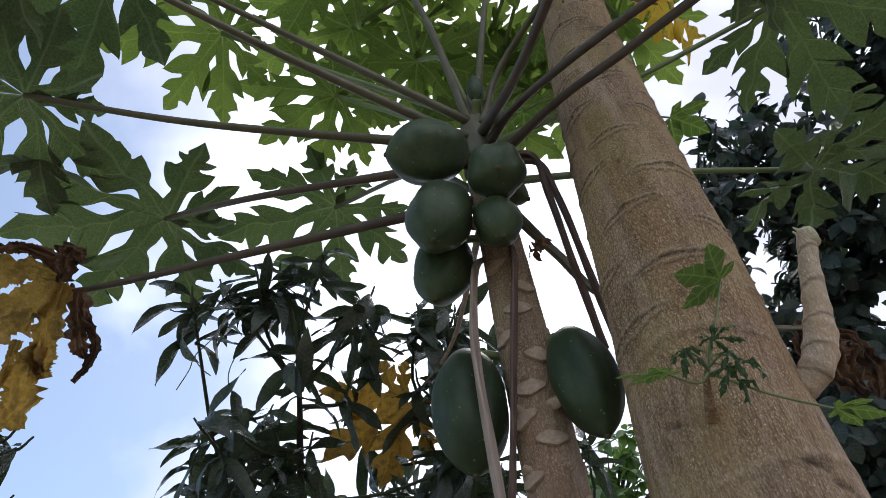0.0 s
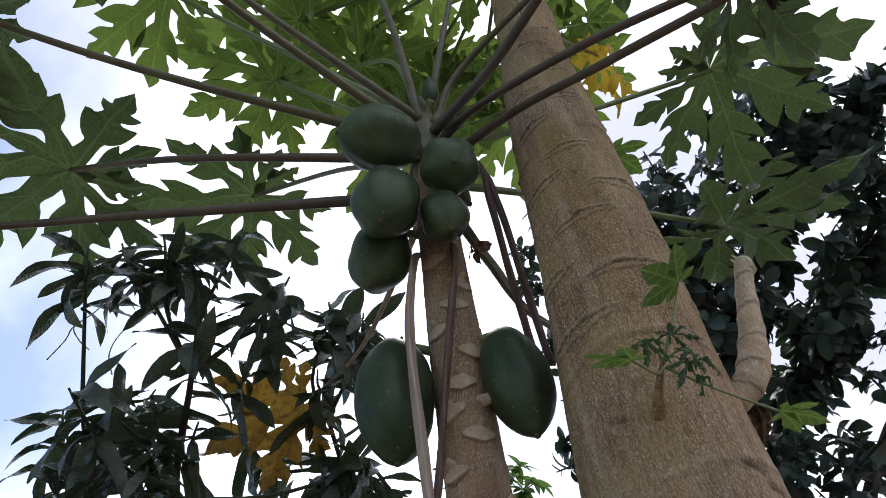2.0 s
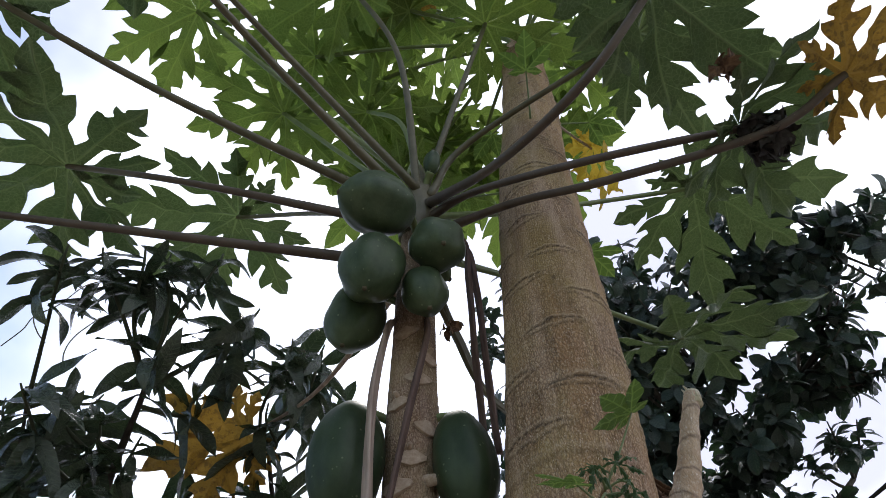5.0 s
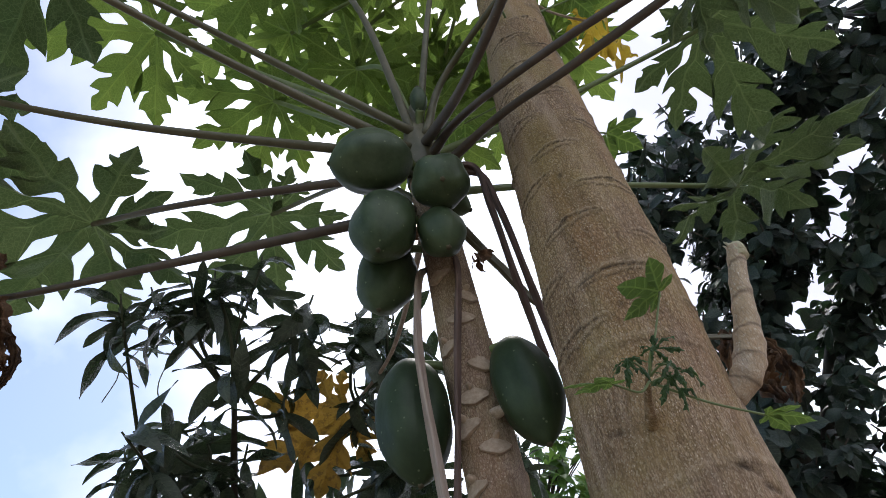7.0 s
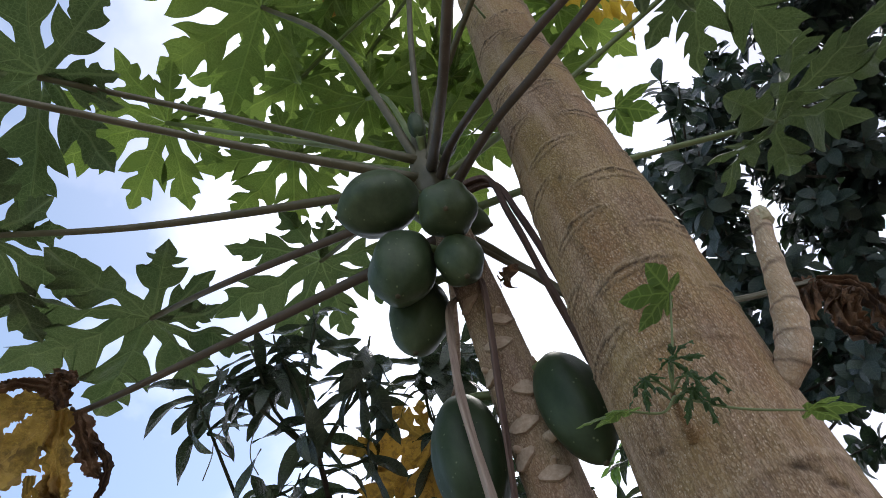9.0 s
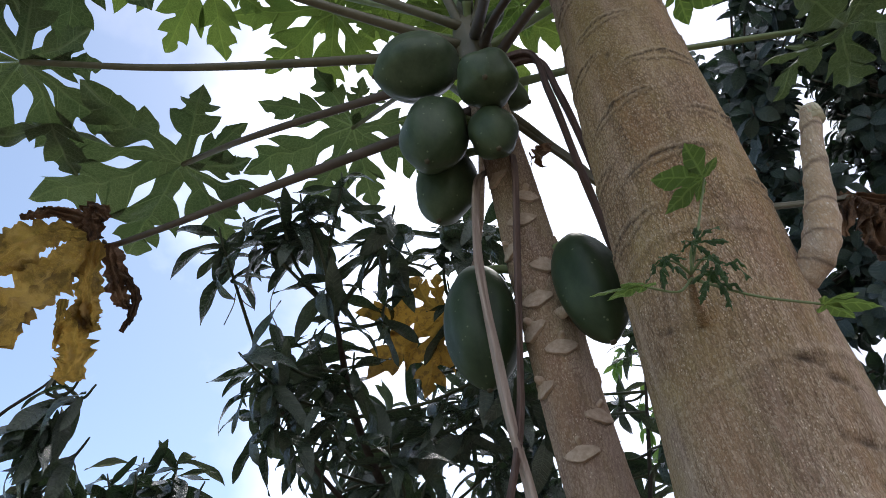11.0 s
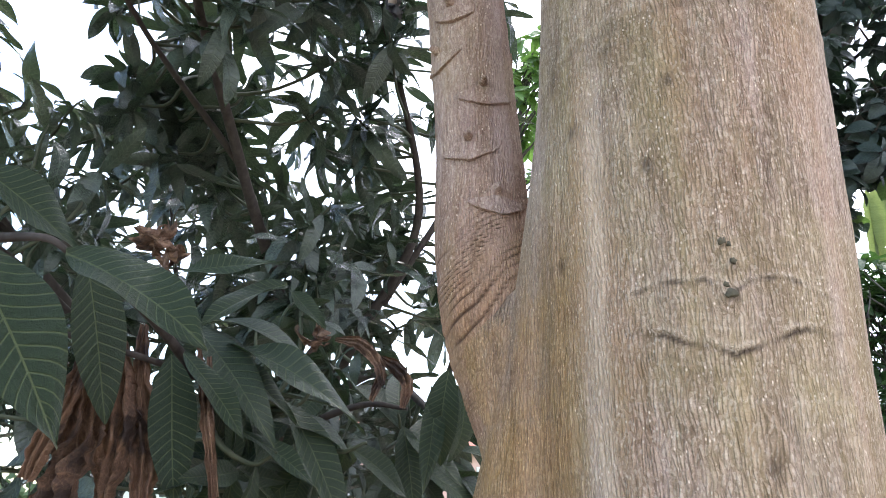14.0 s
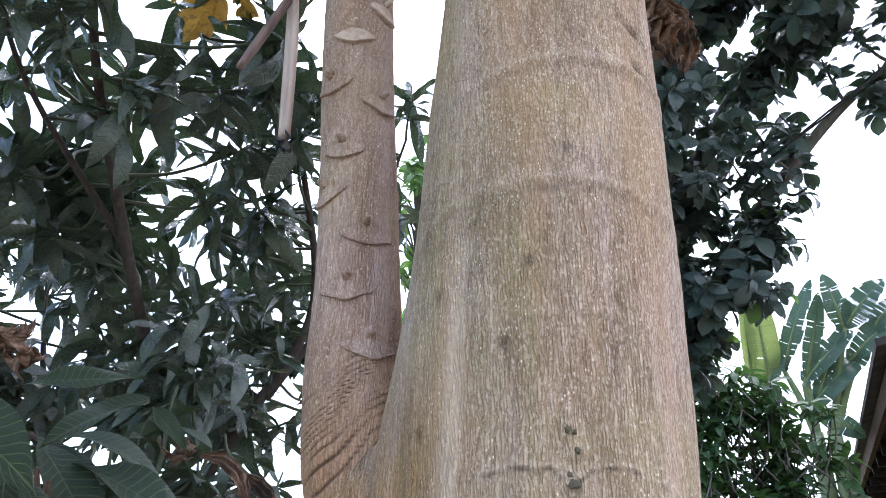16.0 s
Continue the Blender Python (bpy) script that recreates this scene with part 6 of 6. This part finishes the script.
v, f, _ = join(twigs)
put("twig_growth", build("twig_growth", v, f, M_GREYWOOD), broad, "thin grey twigs", kind="stuff")
scatter("crown", BROAD_KINDS, poses, M_ROUND, broad, "dense rounded dark green leaves")
for k, m in enumerate(single):
    put("leaf", BROAD_FINE[2 if rng.random() < 0.22 else k % 2], broad, pose_=m)

# ---------------- overhead cable ----------------
cable = thing("overhead_cable", (1.70, -4.0, 2.72), "thin black twisted pair of overhead cables tied to the tree", "cable")
for k in (0, 1):
    pts = []
    for q in range(25):
        y = -4.0 + 6.35 * q / 24
        th = q * 1.9 + k * math.pi
        pts.append((1.712 + 0.098 * (y + 0.28) + 0.0042 * math.cos(th), y, 2.735 + 0.038 * (y + 0.28) + 0.0042 * math.sin(th)))
    v, f = sweep(pts, [0.0036] * len(pts), 8, 6)
    put("wire", build("wire", v, f, M_SPIDER), cable)

# ---------------- light green tree farther back ----------------
back_tree = thing("background_tree", (1.36, 4.55, 0.0), "slender tree with light green sunlit leaves", "tree")
v, f = sweep([(1.36, 4.55, 0), (1.32, 4.52, 1.4), (1.30, 4.48, 2.8), (1.30, 4.40, 4.1)], [0.07, 0.055, 0.035, 0.012], 12, 8, lambda t, th: 1 + 0.08 * math.sin(3 * th + 14 * t))
put("trunk", build("trunk", v, f, M_GREYWOOD), back_tree)
rng = random.Random(91)
poses, twigs = [], []
for k in range(74):
    z_ = rng.uniform(2.7, 4.35)
    th, rr = rng.uniform(0, 6.28), rng.uniform(0.08, 0.42)
    if k >= 46:
        z_, th, rr = rng.uniform(3.7, 4.25), rng.uniform(-2.0, -0.9), rng.uniform(0.3, 0.72)
    s = (1.30 + rr * math.cos(th), 4.45 + rr * math.sin(th), z_)
    twigs.append(sweep([(1.30, 4.46, z_ - 0.25), (1.30 + rr * 0.5 * math.cos(th), 4.45 + rr * 0.5 * math.sin(th), z_ - 0.08), s], [0.009, 0.006, 0.003], 5, 3))
    poses.extend(whorl(rng, s, (math.cos(th) * 0.7, math.sin(th) * 0.7, 0.8), rng.randint(8, 12), 0.14, (45, 120)))
v, f, _ = join(twigs)
put("twig_growth", build("twig_growth", v, f, M_GREYWOOD), back_tree, kind="stuff")
scatter("crown", [simple_blade(s, 0.42, 6, 1, 0.6, 0.25, 0.01, 0.85, 0.45) for s in (71, 72, 73)], poses, M_LIGHTLEAF, back_tree, "light green oval leaves")

# ---------------- banana plants ----------------


def banana_leaf(seed, length, width, bend, tears):
    """Long blade split into strips by tears along its side veins; verts, faces, uvs along +x."""
    r = random.Random(seed)
    n = 46
    verts, faces, uvs = [], [], []
    for side in (-1, 1):
        drop, cut = 0.0, 1.0
        for i in range(n):
            u0, u1 = i / n, (i + 1) / n - (r.uniform(0.0, 0.007) if r.random() < tears else 0.0)
            if r.random() < tears:
                drop = r.uniform(-0.10, 0.25)
                cut = r.uniform(0.72, 1.0)
            row = []
            for u in (u0, u1):
                a = bend * u
                x, z = (math.sin(a) / bend * length, -(1 - math.cos(a)) / bend * length)
                w = width * 0.5 * (math.sin(math.pi * min(0.04 + 0.96 * u, 0.995)) ** 0.62) * cut
                for s in (0.0, 0.55, 1.0):
                    verts.append((x + 0.10 * s * w, side * w * s * (1 - 0.15 * abs(drop) * s), z + 0.12 * w * s - drop * w * s * s))
                    uvs.append((u, s))
                    row.append(len(verts) - 1)
            for s in range(2):
                q = (row[s], row[3 + s], row[4 + s], row[1 + s])
                faces.append(q if side > 0 else tuple(reversed(q)))
    return verts, faces, uvs


def banana(at, leaves, label):
    plant = thing("banana_plant", at, label, "banana plant", "banana plants")
    x, y, _ = at
    v, f = sweep([(x, y, 0), (x + 0.01, y, 1.2), (x + 0.03, y, 2.45)], [0.10, 0.075, 0.05], 16, 6, lambda t, th: 1 + 0.06 * math.cos(3 * th + 5 * t))
    put("stem", build("stem", v, f, M_PETIOLE_GREEN), plant)
    for k, (a, b, w, bend, mat, tear) in enumerate(leaves):
        up = (-0.7 + 0.5 * math.sin(k * 2.1), -0.7, 0.5 + 0.3 * math.cos(k * 1.7))
        m = blade_between(a, b, bend, up, 0.9999)
        ln = (Vector(b) - Vector(a)).length * bend / (2 * math.sin(bend / 2))
        vv, ff, uu = banana_leaf(k + int(x * 10), ln, w, bend, tear)
        lf = put("leaf", build("leaf", vv, ff, mat, uu), plant, pose_=m)
        arc = [(math.sin(bend * q) / bend * ln, 0, -0.008 - (1 - math.cos(bend * q)) / bend * ln) for q in (0, 0.33, 0.66, 0.95)]
        pv, pf = sweep(arc, [0.018, 0.014, 0.009, 0.004], 8, 4)
        put("midrib", build("midrib", pv, pf, M_PETIOLE_GREEN), lf, pose_=m)
        foot = Vector((x + 0.03, y, min(2.42, a[2] - 0.15)))
        pv, pf = sweep([foot, foot.lerp(Vector(a), 0.5) + Vector((0, 0, 0.05)), a], [0.035, 0.026, 0.018], 10, 5)
        put("leaf_stalk", build("leaf_stalk", pv, pf, M_PETIOLE_GREEN), plant)


banana((4.25, 4.50, 0), (((4.263, 4.457, 2.814), (4.094, 4.265, 3.607), 0.30, 0.25, M_BANANA_PALE, 0.06), ((4.165, 4.531, 2.875), (4.057, 4.375, 3.471), 0.15, 0.2, M_BANANA_PALE, 0.04),
                         ((4.229, 4.531, 2.692), (4.289, 4.318, 3.104), 0.22, 0.3, M_BANANA, 0.2)), "young banana plant with pale yellow-green leaves")
banana((4.45, 4.32, 0), (((4.327, 4.351, 2.928), (4.392, 3.967, 3.570), 0.20, 0.35, M_BANANA, 0.12), ((4.441, 4.255, 2.861), (4.442, 3.969, 3.468), 0.16, 0.3, M_BANANA, 0.20), ((4.486, 4.283, 2.644), (4.588, 3.925, 3.227), 0.16, 0.3, M_BANANA, 0.20),
                         ((4.429, 4.283, 2.822), (4.631, 3.909, 3.155), 0.28, 0.5, M_BANANA, 0.15), ((4.445, 4.344, 2.589), (4.713, 3.882, 2.993), 0.34, 0.6, M_BANANA, 0.14), ((4.486, 4.296, 2.602), (4.711, 4.101, 2.394), 0.20, 1.0, M_BANANA, 0.12)),
       "banana plant with wind-torn green leaves")
banana((4.52, 4.22, 0), (((4.595, 3.957, 3.146), (4.441, 3.896, 3.592), 0.20, 0.7, M_BANANA, 0.12), ((4.592, 3.941, 3.187), (4.714, 3.619, 3.480), 0.26, 0.6, M_BANANA, 0.14), ((4.632, 4.007, 2.936), (4.817, 3.627, 3.226), 0.25, 0.8, M_BANANA, 0.12),
                         ((4.696, 3.865, 3.076), (4.821, 3.536, 3.372), 0.22, 0.8, M_BANANA, 0.14)), "banana plant beside the house eaves")

# ---------------- shrub below the bananas ----------------
shrub = thing("shrub", (2.98, 3.36, 0.0), "dense leafy green shrub hedge", "shrub")
rng = random.Random(77)
poses, twigs = [], []
for _ in range(420):
    a, b = rng.uniform(-1, 0.48), rng.uniform(-1, 1)
    s = (2.98 + 0.42 * a, 3.36 - 0.26 * a + 0.35 * b, rng.uniform(0.15, 1) ** 0.6 * (2.44 - (0.38 if a < 0 else 0.30) * a + 0.10 * math.sin(a * 9)))
    axis = (rng.uniform(-.5, .5), rng.uniform(-.6, .3), 1)
    twigs.append(sweep([(s[0] + rng.uniform(-.12, .12), s[1] + rng.uniform(-.12, .12), max(0.0, s[2] - 0.22)), (s[0], s[1], max(0.02, s[2] - 0.09)), s], [0.005, 0.004, 0.0025], 5, 2))
    poses.extend(whorl(rng, s, axis, 10, 0.115, (40, 110)))
for k in range(5):
    a = -0.9 + 0.3 * k
    v, f = sweep([(2.98 + 0.42 * a, 3.36 - 0.26 * a, 0.0), (3.02 + 0.40 * a, 3.33 - 0.26 * a, 0.9), (2.95 + 0.44 * a, 3.36 - 0.26 * a, 2.1 - 0.30 * a)], [0.025, 0.018, 0.006], 8, 5)
    put("stem", build("stem", v, f, M_GREYWOOD), shrub)
v, f, _ = join(twigs)
put("twig_growth", build("twig_growth", v, f, M_GREYWOOD), shrub, kind="stuff")
scatter("foliage", [simple_blade(s, 0.36, 5, 1, 0.7, 0.3, 0.01, 0.85, 0.5) for s in (61, 62, 63)], poses, M_SHRUB, shrub, "small glossy green leaves")
put("dry_leaf_clump", crumple((3.12, 3.0, 1.75), 0.08, 31, M_DRY, flaps=9), shrub, "pale dry leaf")

# ---------------- house with deep timber eaves ----------------
house = thing("house", (6.5, 4.2, 0.0), "low house with deep shaded timber eaves and pale fascia boards", "house")
ALONG, ACROSS = Vector((0.715, 0.70, 0)).normalized(), Vector((0.70, -0.715, 0)).normalized()
CORNER = Vector((3.30, 2.66, -0.06))


def house_box(name, mat, a, b, label=""):
    """a, b: (along, across, height) limits from the eave's near corner."""
    v, f = box(a, b)
    v = [tuple(CORNER + ALONG * p[0] + ACROSS * p[1] + Vector((0, 0, p[2]))) for p in v]
    return put(name, build(name, v, f, mat, smooth=False), house, label)


house_box("wall", M_DARKTIMBER_SHADED, (0.35, 0.50, 0.0), (9.5, 4.5, 2.43), "dark boarded wall, eave shade in its colour")
house_box("fascia", M_TIMBER_SHADED, (0.0, 0.0, 2.41), (9.8, 0.035, 2.52), "weathered pale timber fascia")
house_box("fascia", M_TIMBER_SHADED, (-0.035, 0.0, 2.42), (-0.003, 4.8, 2.52), "weathered pale timber fascia")
house_box("fascia", M_TIMBER_SHADED, (0.05, 0.42, 2.30), (9.6, 0.47, 2.42), "inner timber plate")
house_box("soffit", M_DARKTIMBER_SHADED, (0.0, 0.04, 2.44), (9.8, 4.8, 2.47), "boarded soffit, shade in its colour")
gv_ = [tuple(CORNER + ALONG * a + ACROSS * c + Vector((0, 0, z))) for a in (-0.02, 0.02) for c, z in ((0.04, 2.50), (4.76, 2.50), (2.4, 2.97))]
put("gable", build("gable", gv_, [(0, 1, 2), (5, 4, 3), (0, 3, 4, 1), (1, 4, 5, 2), (2, 5, 3, 0)], M_DARKTIMBER_SHADED, smooth=False), house, "boarded gable, shade in its colour")
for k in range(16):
    house_box("rafter", M_DARKTIMBER_SHADED, (0.25 + 0.6 * k, 0.04, 2.33), (0.31 + 0.6 * k, 0.74, 2.435))
rv = [tuple(CORNER + ALONG * a + ACROSS * b + Vector((0, 0, z))) for a, b, z in
      [(-0.1, -0.06, 2.53), (9.9, -0.06, 2.53), (9.9, 2.4, 3.0), (-0.1, 2.4, 3.0), (9.9, 4.9, 2.53), (-0.1, 4.9, 2.53), (-0.1, -0.06, 2.57), (9.9, -0.06, 2.57), (9.9, 2.4, 3.05), (-0.1, 2.4, 3.05), (9.9, 4.9, 2.57), (-0.1, 4.9, 2.57)]]
put("roof", build("roof", rv, [(0, 3, 2, 1), (3, 5, 4, 2), (6, 7, 8, 9), (9, 8, 10, 11), (0, 1, 7, 6), (0, 6, 9, 3), (3, 9, 11, 5), (1, 2, 8, 7), (2, 4, 10, 8), (5, 11, 10, 4)], M_SHEET, smooth=False), house)

# ---------------- far houses and woods ----------------


def far_house(at, w, d, h, wall_mat, turn, label):
    hs = thing("house", at, label, "house", "far houses")
    base = pose(at[0], at[1], 0, 0, 0, turn)
    put("wall", build("wall", *box((-w / 2, -d / 2, 0), (w / 2, d / 2, h)), wall_mat, smooth=False), hs, pose_=base)
    o = 0.5
    v = [(-w / 2 - o, -d / 2 - o, h), (w / 2 + o, -d / 2 - o, h), (w / 2 + o, d / 2 + o, h), (-w / 2 - o, d / 2 + o, h), (-w / 4, 0, h + 1.7), (w / 4, 0, h + 1.7)]
    put("roof", build("roof", v, [(0, 1, 5, 4), (1, 2, 5), (2, 3, 4, 5), (3, 0, 4), (3, 2, 1, 0)], M_TILE, smooth=False), hs, pose_=base)
    for k in range(3):
        x = -w / 2 + w * (k + 0.5) / 3
        win = put("window", build("window", *box((x - 0.55, -d / 2 - 0.06, 1.0), (x + 0.55, -d / 2 - 0.003, 2.2)), M_WHITEWALL, smooth=False), hs, pose_=base)
        put("pane", build("pane", *box((x - 0.45, -d / 2 - 0.075, 1.1), (x + 0.45, -d / 2 - 0.063, 2.1)), M_GLASS, smooth=False), win, pose_=base)


far_house((3.2, 30.0, 0), 9.0, 6.0, 2.7, M_PLASTER, 8, "far pink house with a red hipped tile roof")
far_house((-5.5, 36.0, 0), 8.0, 6.0, 2.7, M_WHITEWALL, -15, "far white house with a red tile roof")
far_house((13.5, 34.0, 0), 8.0, 6.0, 2.7, M_WHITEWALL, 20, "far white house with a red tile roof")
rng = random.Random(91)
fv, ff = [], []
for _ in range(5200):
    a = rng.uniform(-1.25, 1.25)
    d = rng.uniform(75, 130)
    x, y = d * math.sin(a), d * math.cos(a)
    top_ = 3.0 + 2.6 * noise.noise(Vector((x * 0.07, y * 0.07, 0))) + 1.5 * noise.noise(Vector((x * 0.3, y * 0.3, 0)))
    c = Vector((x, y, max(0.2, top_) * rng.uniform(0.05, 1.0)))
    u1 = Vector((rng.uniform(-1, 1), rng.uniform(-1, 1), rng.uniform(-1, 1))).normalized() * rng.uniform(0.3, 0.8)
    u2 = u1.orthogonal().normalized() * rng.uniform(0.3, 0.7)
    o = len(fv)
    fv.extend([tuple(c + u1), tuple(c + u2), tuple(c - u1 * 0.9), tuple(c - u2 * 0.8)])
    ff.append((o, o + 1, o + 2, o + 3))
put("far_woods", build("far_woods", fv, ff, M_FARLEAF, smooth=False), None, "distant band of low green woods", kind="stuff", category="woods")
